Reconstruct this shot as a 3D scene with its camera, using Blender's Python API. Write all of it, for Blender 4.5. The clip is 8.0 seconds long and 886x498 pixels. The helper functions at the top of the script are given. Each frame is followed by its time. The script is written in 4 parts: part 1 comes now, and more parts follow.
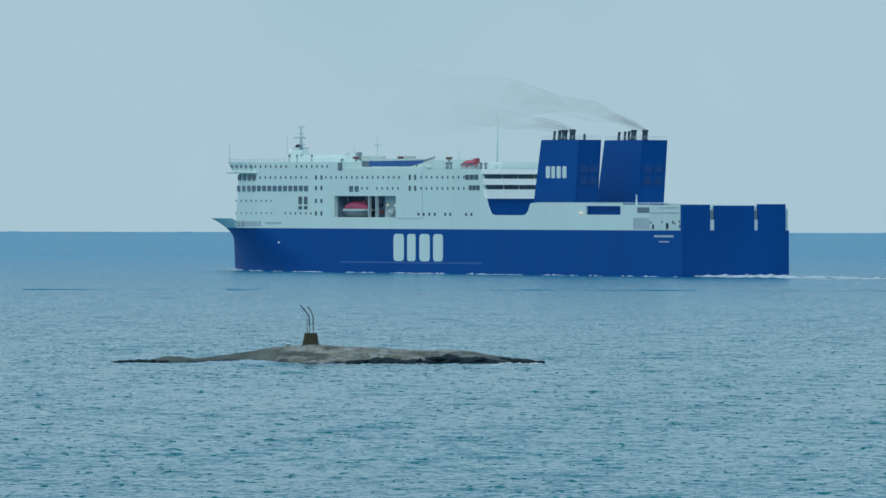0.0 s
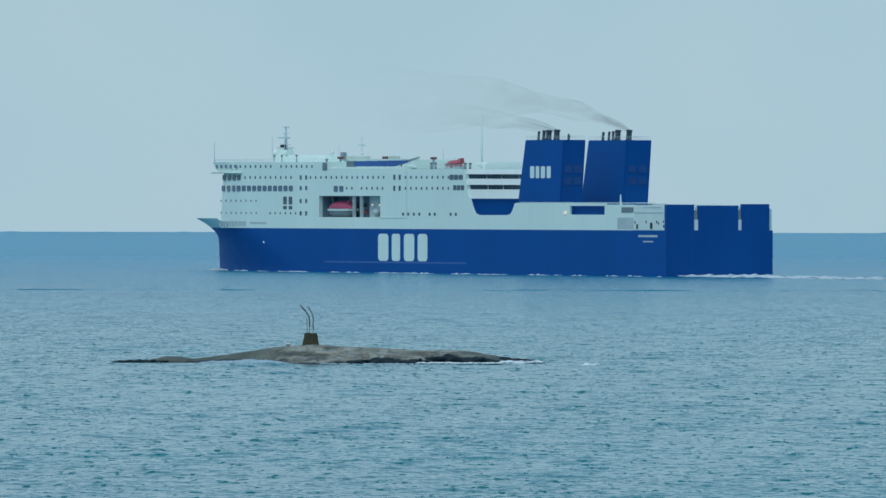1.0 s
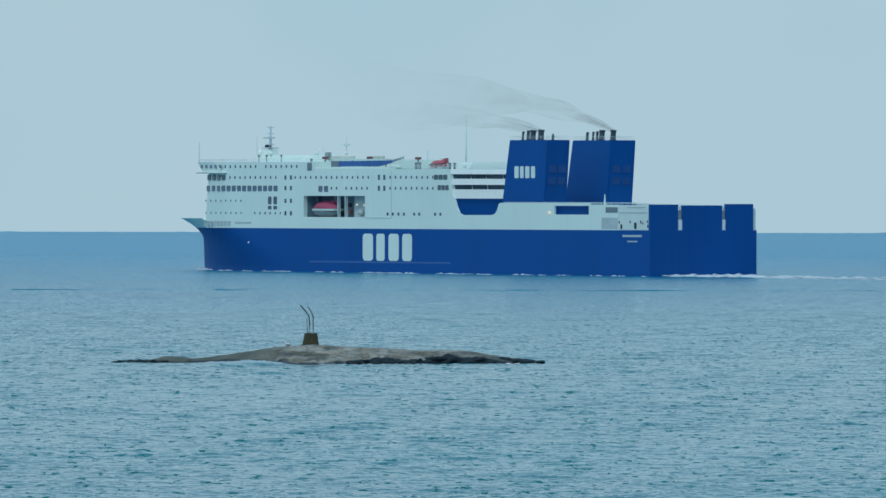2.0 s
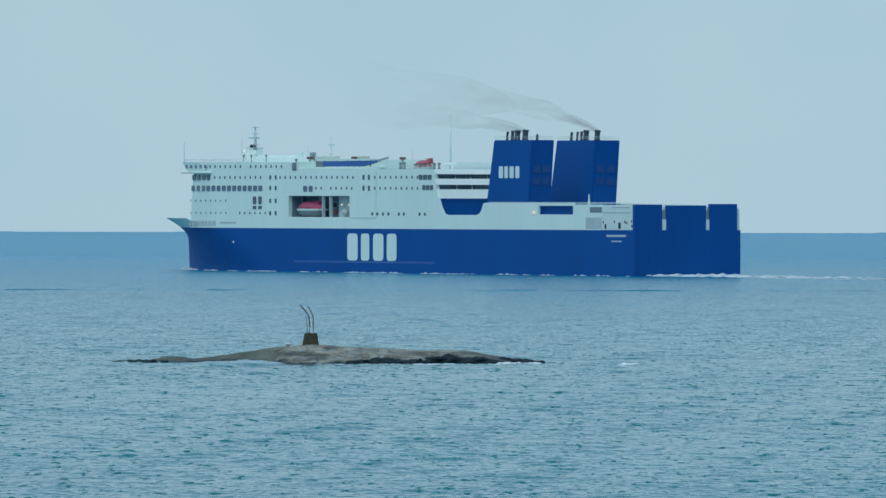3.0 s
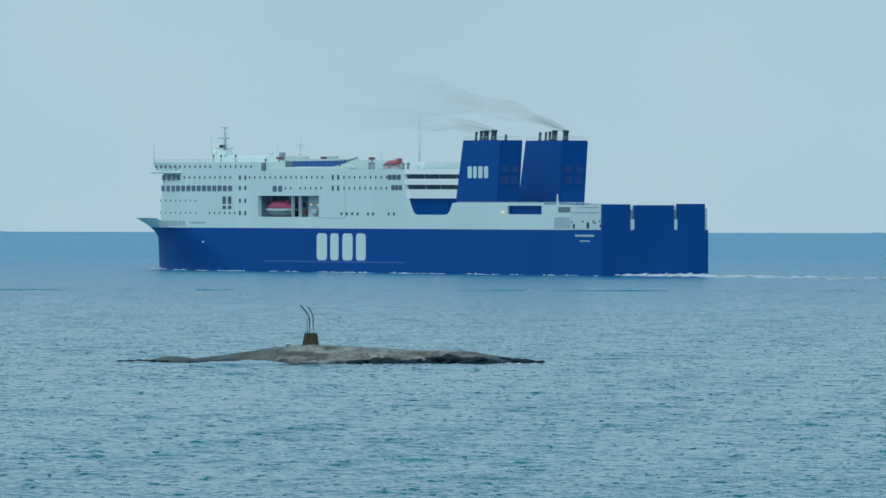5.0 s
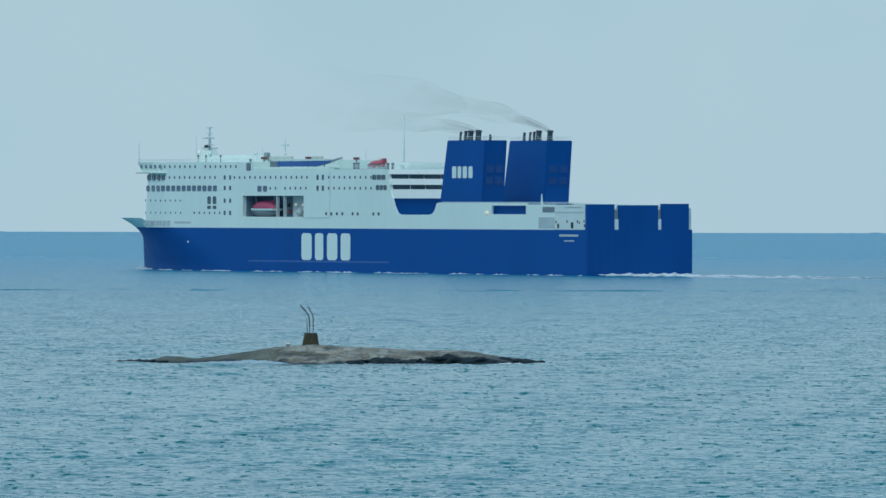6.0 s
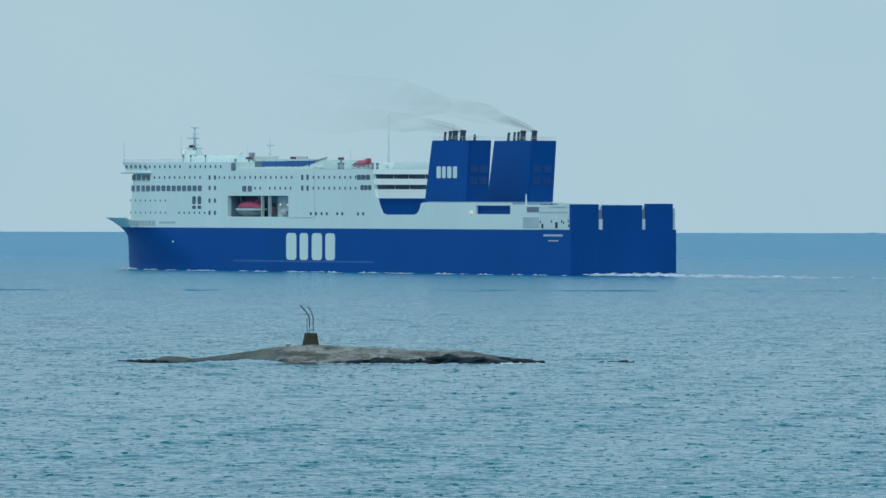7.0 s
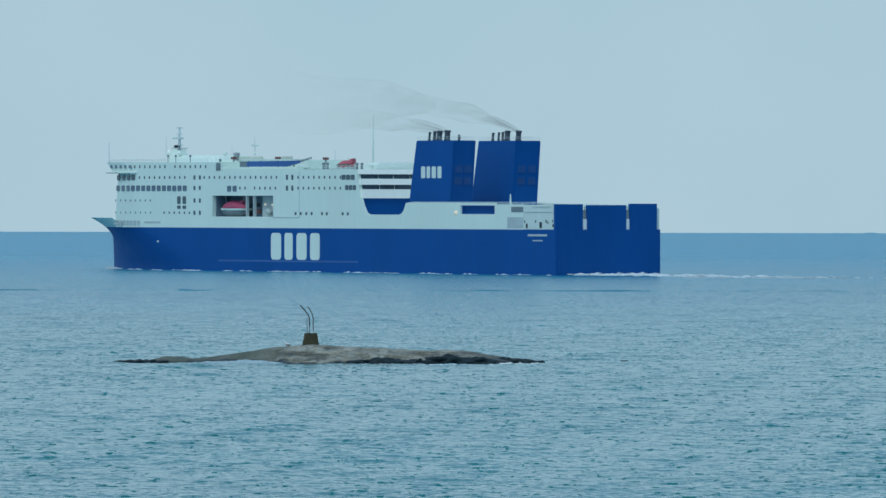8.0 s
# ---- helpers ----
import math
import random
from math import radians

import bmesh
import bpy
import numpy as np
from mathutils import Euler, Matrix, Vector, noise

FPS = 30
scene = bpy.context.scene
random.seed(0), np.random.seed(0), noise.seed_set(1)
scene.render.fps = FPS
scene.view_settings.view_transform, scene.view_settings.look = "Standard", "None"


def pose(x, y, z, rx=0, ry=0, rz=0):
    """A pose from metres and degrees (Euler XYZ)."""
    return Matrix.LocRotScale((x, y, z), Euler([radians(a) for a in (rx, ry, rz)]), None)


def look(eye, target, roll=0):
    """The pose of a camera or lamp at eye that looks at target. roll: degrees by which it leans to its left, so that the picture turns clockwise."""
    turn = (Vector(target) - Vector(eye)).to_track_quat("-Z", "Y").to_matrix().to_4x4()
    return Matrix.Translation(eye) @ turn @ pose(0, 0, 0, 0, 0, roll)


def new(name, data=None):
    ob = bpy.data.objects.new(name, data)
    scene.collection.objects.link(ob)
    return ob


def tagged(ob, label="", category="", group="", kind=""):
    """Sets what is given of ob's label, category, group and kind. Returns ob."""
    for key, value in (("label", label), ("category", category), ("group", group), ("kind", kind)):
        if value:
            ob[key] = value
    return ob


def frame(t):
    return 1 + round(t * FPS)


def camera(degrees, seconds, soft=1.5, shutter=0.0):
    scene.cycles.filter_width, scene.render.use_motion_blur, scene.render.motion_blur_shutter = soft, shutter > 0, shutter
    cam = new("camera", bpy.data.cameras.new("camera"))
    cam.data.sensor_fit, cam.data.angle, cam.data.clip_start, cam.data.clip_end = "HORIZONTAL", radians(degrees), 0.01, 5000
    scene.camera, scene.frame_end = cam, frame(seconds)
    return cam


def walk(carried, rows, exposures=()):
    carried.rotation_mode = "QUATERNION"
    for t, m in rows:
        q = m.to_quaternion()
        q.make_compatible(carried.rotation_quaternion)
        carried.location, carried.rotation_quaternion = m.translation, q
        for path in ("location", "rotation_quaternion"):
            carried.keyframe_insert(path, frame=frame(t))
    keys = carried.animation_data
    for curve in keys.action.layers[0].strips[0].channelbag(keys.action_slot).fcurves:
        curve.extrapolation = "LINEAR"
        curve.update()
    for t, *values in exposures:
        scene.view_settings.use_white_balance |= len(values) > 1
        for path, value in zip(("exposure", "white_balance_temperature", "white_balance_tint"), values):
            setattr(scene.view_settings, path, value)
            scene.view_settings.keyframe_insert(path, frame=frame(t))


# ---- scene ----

# ---------------------------------------------------------------- camera
# A long lens on a tripod, about twenty metres above the sea.
EYE = (0.0, 0.0, 20.06)
cam = camera(4.9332, 8.0, soft=1.5)
AIM = (0.0, 1000.0, 20.06 - 1000.0 * math.tan(radians(0.32443)))
walk(cam, [(0.0, look(EYE, AIM, 0.1)), (8.0, look(EYE, AIM, 0.1))], exposures=[(0.0, -0.03), (2.5, 0.02), (8.0, 0.02)])

# ---------------------------------------------------------------- world, sun
SUN_ELEVATION, SUN_AZIMUTH = radians(48), radians(211)      # azimuth clockwise from +y: high behind the camera
world = bpy.data.worlds.new("hazy_sky")
scene.world = world
world.use_nodes = True
wt = world.node_tree
wt.nodes.clear()


def wnode(kind, **values):
    n = wt.nodes.new(kind)
    for key, value in values.items():
        n.inputs[key].default_value = value
    return n


geo = wnode("ShaderNodeTexCoord")
sep = wnode("ShaderNodeSeparateXYZ")
lift = wt.nodes.new("ShaderNodeMath")
lift.operation = "MAXIMUM"
lift.inputs[1].default_value = 0.02
comb = wnode("ShaderNodeCombineXYZ")
sky = wt.nodes.new("ShaderNodeTexSky")
sky.sky_type = "NISHITA"
sky.sun_disc = False
sky.sun_elevation, sky.sun_rotation = SUN_ELEVATION, SUN_AZIMUTH
sky.air_density, sky.dust_density, sky.ozone_density = 1.0, 2.0, 2.0
dim = wt.nodes.new("ShaderNodeMix")
dim.data_type, dim.blend_type = "RGBA", "MULTIPLY"
dim.inputs["Factor"].default_value = 1.0
dim.inputs["B"].default_value = (0.052, 0.102, 0.126, 1)
veil = wt.nodes.new("ShaderNodeMix")
veil.data_type = "RGBA"
haze = wt.nodes.new("ShaderNodeMapRange")                      # the haze veils the horizon and thins out overhead
haze.inputs["From Min"].default_value, haze.inputs["From Max"].default_value = 0.01, 0.38
haze.inputs["To Min"].default_value, haze.inputs["To Max"].default_value = 0.95, 0.5
cloud = wnode("ShaderNodeTexNoise", Scale=22.0, Detail=3.0, Roughness=0.45)
tint = wt.nodes.new("ShaderNodeValToRGB")
tint.color_ramp.elements[0].position, tint.color_ramp.elements[1].position = 0.3, 0.7
tint.color_ramp.elements[0].color = (0.380, 0.568, 0.664, 1)
tint.color_ramp.elements[1].color = (0.442, 0.598, 0.696, 1)
grow = wt.nodes.new("ShaderNodeMapRange")                      # hazy overcast: brighter towards the zenith
grow.inputs["From Min"].default_value, grow.inputs["From Max"].default_value = 0.0, 1.0
grow.inputs["To Min"].default_value, grow.inputs["To Max"].default_value = 1.0, 1.35
back = wnode("ShaderNodeBackground", Strength=1.0)
wout = wnode("ShaderNodeOutputWorld")
for a, b in ((geo.outputs["Generated"], sep.inputs[0]), (sep.outputs[0], comb.inputs[0]), (sep.outputs[1], comb.inputs[1]),
             (sep.outputs[2], lift.inputs[0]), (lift.outputs[0], comb.inputs[2]), (comb.outputs[0], sky.inputs[0]),
             (sep.outputs[2], haze.inputs[0]), (haze.outputs[0], veil.inputs["Factor"]), (sep.outputs[2], grow.inputs[0]), (grow.outputs[0], back.inputs["Strength"]), (sky.outputs[0], dim.inputs["A"]), (dim.outputs["Result"], veil.inputs["A"]), (geo.outputs["Generated"], cloud.inputs["Vector"]),
             (cloud.outputs[0], tint.inputs[0]), (tint.outputs[0], veil.inputs["B"]), (veil.outputs["Result"], back.inputs["Color"]),
             (back.outputs[0], wout.inputs[0])):
    wt.links.new(a, b)

sun_data = bpy.data.lights.new("sun", "SUN")
sun_data.energy, sun_data.angle, sun_data.color = 0.7, radians(14), (1.0, 0.97, 0.93)
sun = new("sun", sun_data)
sun.matrix_world = look((0, 0, 100), Vector((0, 0, 100)) - Vector((math.sin(SUN_AZIMUTH) * math.cos(SUN_ELEVATION), math.cos(SUN_AZIMUTH) * math.cos(SUN_ELEVATION), math.sin(SUN_ELEVATION))))


# ---------------------------------------------------------------- materials
def material(name, colour, rough=0.5, metal=0.0, spread=0.12, scale=1.0, fine=20.0, bump=0.0, streaks=False, spec=0.5, second=None):
    """A surface with two scales of variation; streaks run down, as rain and rust leave them."""
    m = bpy.data.materials.new(name)
    m.use_nodes = True
    t = m.node_tree
    p = t.nodes["Principled BSDF"]
    p.inputs["Metallic"].default_value, p.inputs["Specular IOR Level"].default_value = metal, spec
    co = t.nodes.new("ShaderNodeTexCoord")
    mp = t.nodes.new("ShaderNodeMapping")
    if streaks:
        mp.inputs["Scale"].default_value = (1.0, 1.0, 0.12)
    t.links.new(co.outputs["Object"], mp.inputs["Vector"])
    big, small = t.nodes.new("ShaderNodeTexNoise"), t.nodes.new("ShaderNodeTexNoise")
    big.inputs["Scale"].default_value, small.inputs["Scale"].default_value = scale, fine
    big.inputs["Detail"].default_value = 4
    for n in (big, small):
        t.links.new(mp.outputs[0], n.inputs["Vector"])
    add = t.nodes.new("ShaderNodeMix")
    add.inputs["Factor"].default_value = 0.35
    t.links.new(big.outputs[0], add.inputs["A"])
    t.links.new(small.outputs[0], add.inputs["B"])
    ramp = t.nodes.new("ShaderNodeValToRGB")
    ramp.color_ramp.elements[0].position, ramp.color_ramp.elements[1].position = 0.3, 0.7
    low = second or tuple(c * (1 - spread) for c in colour)
    high = colour if second else tuple(min(1, c * (1 + spread)) for c in colour)
    ramp.color_ramp.elements[0].color, ramp.color_ramp.elements[1].color = (*low, 1), (*high, 1)
    t.links.new(add.outputs["Result"], ramp.inputs[0])
    t.links.new(ramp.outputs[0], p.inputs["Base Color"])
    mr = t.nodes.new("ShaderNodeMapRange")
    mr.inputs["To Min"].default_value, mr.inputs["To Max"].default_value = max(0.02, rough - 0.08), min(1, rough + 0.08)
    t.links.new(small.outputs[0], mr.inputs["Value"])
    t.links.new(mr.outputs[0], p.inputs["Roughness"])
    if bump:
        b = t.nodes.new("ShaderNodeBump")
        b.inputs["Strength"].default_value, b.inputs["Distance"].default_value = 0.8, bump
        t.links.new(add.outputs["Result"], b.inputs["Height"])
        t.links.new(b.outputs[0], p.inputs["Normal"])
    return m


BLUE = material("blue_hull_paint", (0.0004, 0.077, 0.295), 0.5, spread=0.1, scale=0.06, fine=0.6, streaks=True, spec=0.15)
WHITE = material("white_ship_paint", (0.705, 0.81, 0.745), 0.5, spread=0.05, scale=0.08, fine=0.7, streaks=True)
# Lifted white: faces turned aft carry extra brightness in their colour.
BRIGHT = material("lifted_white_paint", (0.90, 0.92, 0.86), 0.45, spread=0.04, scale=0.1, fine=0.8, streaks=True)
CREAM = material("cream_deck_paint", (0.63, 0.71, 0.67), 0.6, spread=0.07, scale=0.3, fine=2.0, streaks=True)
GREYW = material("grey_white_paint", (0.45, 0.52, 0.53), 0.6, spread=0.12, scale=0.3, fine=2.0)
# Bay walls: the recess's shade is mixed into this dark blue-grey.
BAYGREY = material("shaded_bay_paint", (0.13, 0.20, 0.27), 0.7, spread=0.15, scale=0.3, fine=1.5)
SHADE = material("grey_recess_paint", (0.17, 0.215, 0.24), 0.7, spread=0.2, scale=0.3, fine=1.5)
# Both window glasses are lifted in base colour for the haze between.
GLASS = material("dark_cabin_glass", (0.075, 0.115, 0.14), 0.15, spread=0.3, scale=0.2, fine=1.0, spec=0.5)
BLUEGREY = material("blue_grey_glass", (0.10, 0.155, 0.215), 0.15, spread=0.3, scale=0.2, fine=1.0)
NEARBLACK = material("near_black_paint", (0.025, 0.035, 0.04), 0.7, metal=0.0, spread=0.4, scale=0.8, fine=4.0)
RED = material("faded_red_shell", (0.45, 0.065, 0.13), 0.5, spread=0.15, scale=0.5, fine=3.0)
RESCUE_RED = material("bright_red_shell", (0.52, 0.10, 0.13), 0.45, spread=0.12, scale=0.6, fine=3.0)
RUST = material("red_brown_paint", (0.22, 0.09, 0.085), 0.6, spread=0.2, scale=1.0, fine=5.0)
SAND = material("sand_coloured_screen", (0.56, 0.61, 0.54), 0.7, spread=0.15, scale=0.5, fine=3.0)
STEEL = material("grey_steel", (0.32, 0.36, 0.38), 0.5, metal=0.3, spread=0.15, scale=0.6, fine=4.0)
DECK = material("green_grey_deck", (0.16, 0.20, 0.19), 0.8, spread=0.2, scale=0.1, fine=1.0)
CONCRETE = material("olive_concrete", (0.058, 0.052, 0.024), 0.9, spread=0.35, scale=2.0, fine=14.0, bump=0.03, second=(0.034, 0.031, 0.016))
IRON = material("rusted_iron", (0.05, 0.045, 0.045), 0.8, spread=0.4, scale=5.0, fine=30.0)
FEATHER = material("white_feathers", (0.75, 0.75, 0.73), 0.8, spread=0.08, scale=6.0, fine=40.0)
WINGGREY = material("grey_feathers", (0.30, 0.32, 0.34), 0.8, spread=0.15, scale=6.0, fine=40.0)


def glow_material(name, colour, strength):
    m = material(name, colour, 0.4)
    p = m.node_tree.nodes["Principled BSDF"]
    p.inputs["Emission Color"].default_value, p.inputs["Emission Strength"].default_value = (*colour, 1), strength
    return m


LOUVRE = material("louvre_blue", (0.002, 0.068, 0.25), 0.6, spread=0.2, scale=0.5, fine=4.0)

# Mast tone paled towards the sky: haze put into the paint.
PALE = material("pale_mast_paint", (0.55, 0.64, 0.66), 0.6, spread=0.06, scale=0.4, fine=3.0)

# Lighter blue of the strake; on the windscreen it carries the haze.
STRAKE = material("lighter_blue_paint", (0.04, 0.13, 0.36), 0.6, spread=0.15, scale=0.3, fine=2.0)

# Uptakes are black steel raised to blue-grey, with haze in the colour.
UPTAKE = material("hazed_uptake_steel", (0.06, 0.085, 0.10), 0.7, spread=0.4, scale=0.8, fine=4.0)

LAMP = glow_material("lit_deck_lamp", (0.62, 0.55, 0.42), 0.5)


FOAM = material("sea_foam", (0.80, 0.84, 0.86), 0.9, spread=0.12, scale=0.8, fine=5.0, bump=0.05)
THINFOAM = material("thin_foam", (0.50, 0.58, 0.63), 0.85, spread=0.2, scale=0.5, fine=4.0, bump=0.05)
WAKEFOAM = material("churned_wake_foam", (0.66, 0.72, 0.76), 0.85, spread=0.15, scale=0.5, fine=4.0, bump=0.05)
WASH = material("thin_wash", (0.36, 0.47, 0.52), 0.8, spread=0.15, scale=0.8, fine=5.0, bump=0.04)


def water_material():
    """Sea water: greenish inshore, bluer further out with distance haze put into its colour, ruffled by ripples too
    small for the mesh.
    """
    m = bpy.data.materials.new("choppy_sea_water")
    m.use_nodes = True
    t = m.node_tree
    p = t.nodes["Principled BSDF"]
    p.inputs["IOR"].default_value = 1.33
    co = t.nodes.new("ShaderNodeTexCoord")
    sp = t.nodes.new("ShaderNodeSeparateXYZ")
    t.links.new(co.outputs["Object"], sp.inputs[0])
    big, ripple = t.nodes.new("ShaderNodeTexNoise"), t.nodes.new("ShaderNodeTexNoise")
    for n, s, d in ((big, 0.012, 3), (ripple, 2.2, 3)):
        n.inputs["Scale"].default_value, n.inputs["Detail"].default_value = s, d
        t.links.new(co.outputs["Object"], n.inputs["Vector"])
    far_sea = t.nodes.new("ShaderNodeMapRange")
    far_sea.inputs["From Min"].default_value, far_sea.inputs["From Max"].default_value = 1200.0, 3200.0
    t.links.new(sp.outputs[1], far_sea.inputs["Value"])
    # base colour by distance: the blue of the far air is mixed in
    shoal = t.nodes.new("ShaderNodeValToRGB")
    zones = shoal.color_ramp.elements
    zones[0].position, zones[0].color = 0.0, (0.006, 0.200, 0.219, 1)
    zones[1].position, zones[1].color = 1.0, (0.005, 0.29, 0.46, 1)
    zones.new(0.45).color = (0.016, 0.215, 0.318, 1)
    t.links.new(far_sea.outputs[0], shoal.inputs[0])
    cloudy = t.nodes.new("ShaderNodeMix")
    cloudy.data_type, cloudy.blend_type = "RGBA", "MULTIPLY"
    cloudy.inputs["Factor"].default_value = 0.3
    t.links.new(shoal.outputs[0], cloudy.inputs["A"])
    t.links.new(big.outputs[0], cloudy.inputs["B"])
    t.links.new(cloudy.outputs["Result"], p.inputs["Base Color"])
    fetch = t.nodes.new("ShaderNodeMapRange")
    fetch.inputs["From Min"].default_value, fetch.inputs["From Max"].default_value = 1000.0, 2100.0
    t.links.new(sp.outputs[1], fetch.inputs["Value"])
    mr = t.nodes.new("ShaderNodeMapRange")
    mr.inputs["To Min"].default_value, mr.inputs["To Max"].default_value = 0.10, 0.28
    t.links.new(far_sea.outputs[0], mr.inputs["Value"])
    t.links.new(mr.outputs[0], p.inputs["Roughness"])
    # ripples tilt the surface; their steeper faces look shorewards
    off, scl, add, nrm = (t.nodes.new("ShaderNodeVectorMath") for _ in range(4))
    off.operation, scl.operation, add.operation, nrm.operation = "SUBTRACT", "MULTIPLY", "ADD", "NORMALIZE"
    off.inputs[1].default_value = (0.5, 0.54, 0.5)
    rough_far = t.nodes.new("ShaderNodeMix")                    # the fetch is longer out at sea, and the water rougher
    rough_far.data_type = "VECTOR"
    rough_far.inputs["A"].default_value, rough_far.inputs["B"].default_value = (0.46, 0.46, 0.0), (1.0, 1.4, 0.0)
    t.links.new(fetch.outputs[0], rough_far.inputs["Factor"])
    t.links.new(rough_far.outputs["Result"], scl.inputs[1])
    geom = t.nodes.new("ShaderNodeNewGeometry")
    t.links.new(ripple.outputs["Color"], off.inputs[0])
    t.links.new(off.outputs[0], scl.inputs[0])
    # here and there a little wave stands up and shows its steep dark face
    mp, crest, steep, lean, both = (t.nodes.new(k) for k in ("ShaderNodeMapping", "ShaderNodeTexNoise", "ShaderNodeMapRange", "ShaderNodeCombineXYZ", "ShaderNodeVectorMath"))
    mp.inputs["Scale"].default_value = (0.90, 0.30, 1.0)
    crest.inputs["Scale"].default_value, crest.inputs["Detail"].default_value, crest.inputs["Roughness"].default_value = 1.0, 4, 0.6
    steep.inputs["From Min"].default_value, steep.inputs["From Max"].default_value = 0.595, 0.685
    steep.inputs["To Min"].default_value, steep.inputs["To Max"].default_value = 0.0, -1.5
    t.links.new(co.outputs["Object"], mp.inputs["Vector"])
    t.links.new(mp.outputs[0], crest.inputs["Vector"])
    t.links.new(crest.outputs[0], steep.inputs["Value"])
    patchy = t.nodes.new("ShaderNodeTexNoise")                  # catspaws: some patches ruffled, some smooth
    patchy.inputs["Scale"].default_value, patchy.inputs["Detail"].default_value = 0.035, 2
    t.links.new(co.outputs["Object"], patchy.inputs["Vector"])
    ruffle = t.nodes.new("ShaderNodeMapRange")
    ruffle.inputs["From Min"].default_value, ruffle.inputs["From Max"].default_value = 0.35, 0.62
    ruffle.inputs["To Min"].default_value, ruffle.inputs["To Max"].default_value = 0.7, 1.1
    t.links.new(patchy.outputs[0], ruffle.inputs["Value"])
    gusty = t.nodes.new("ShaderNodeMath")
    gusty.operation = "MULTIPLY"
    t.links.new(steep.outputs[0], gusty.inputs[0])
    t.links.new(ruffle.outputs[0], gusty.inputs[1])
    calm = t.nodes.new("ShaderNodeMapRange")                    # further out the short steep waves are fewer
    calm.inputs["From Min"].default_value, calm.inputs["From Max"].default_value = 850.0, 1700.0
    calm.inputs["To Min"].default_value, calm.inputs["To Max"].default_value = 1.0, 0.2
    t.links.new(sp.outputs[1], calm.inputs["Value"])
    fewer = t.nodes.new("ShaderNodeMath")
    fewer.operation = "MULTIPLY"
    t.links.new(gusty.outputs[0], fewer.inputs[0])
    t.links.new(calm.outputs[0], fewer.inputs[1])
    # a broken line of steep little waves where an old wash runs across
    off_line, near_line, dash_map, dash_noise, dash, crossing, slope, total = (t.nodes.new(k) for k in (
        "ShaderNodeMath", "ShaderNodeMapRange", "ShaderNodeMapping", "ShaderNodeTexNoise", "ShaderNodeMapRange", "ShaderNodeMath", "ShaderNodeMath", "ShaderNodeMath"))
    off_line.operation, off_line.inputs[1].default_value = "SUBTRACT", 2076.0
    away = t.nodes.new("ShaderNodeMath")
    away.operation = "ABSOLUTE"
    t.links.new(sp.outputs[1], off_line.inputs[0])
    t.links.new(off_line.outputs[0], away.inputs[0])
    near_line.inputs["From Min"].default_value, near_line.inputs["From Max"].default_value = 5.0, 14.0
    near_line.inputs["To Min"].default_value, near_line.inputs["To Max"].default_value = 1.0, 0.0
    t.links.new(away.outputs[0], near_line.inputs["Value"])
    dash_map.inputs["Scale"].default_value = (0.11, 0.02, 1.0)
    dash_noise.inputs["Scale"].default_value, dash_noise.inputs["Detail"].default_value = 1.0, 3
    dash.inputs["From Min"].default_value, dash.inputs["From Max"].default_value = 0.5, 0.62
    t.links.new(co.outputs["Object"], dash_map.inputs["Vector"])
    t.links.new(dash_map.outputs[0], dash_noise.inputs["Vector"])
    t.links.new(dash_noise.outputs[0], dash.inputs["Value"])
    crossing.operation, slope.operation, total.operation = "MULTIPLY", "MULTIPLY", "ADD"
    slope.inputs[1].default_value = -0.42
    t.links.new(near_line.outputs[0], crossing.inputs[0])
    t.links.new(dash.outputs[0], crossing.inputs[1])
    t.links.new(crossing.outputs[0], slope.inputs[0])
    t.links.new(fewer.outputs[0], total.inputs[0])
    t.links.new(slope.outputs[0], total.inputs[1])
    t.links.new(total.outputs[0], lean.inputs[1])
    t.links.new(scl.outputs[0], both.inputs[0])
    t.links.new(lean.outputs[0], both.inputs[1])
    t.links.new(both.outputs[0], add.inputs[0])
    t.links.new(geom.outputs["Normal"], add.inputs[1])
    t.links.new(add.outputs[0], nrm.inputs[0])
    t.links.new(nrm.outputs[0], p.inputs["Normal"])
    return m


WATER = water_material()


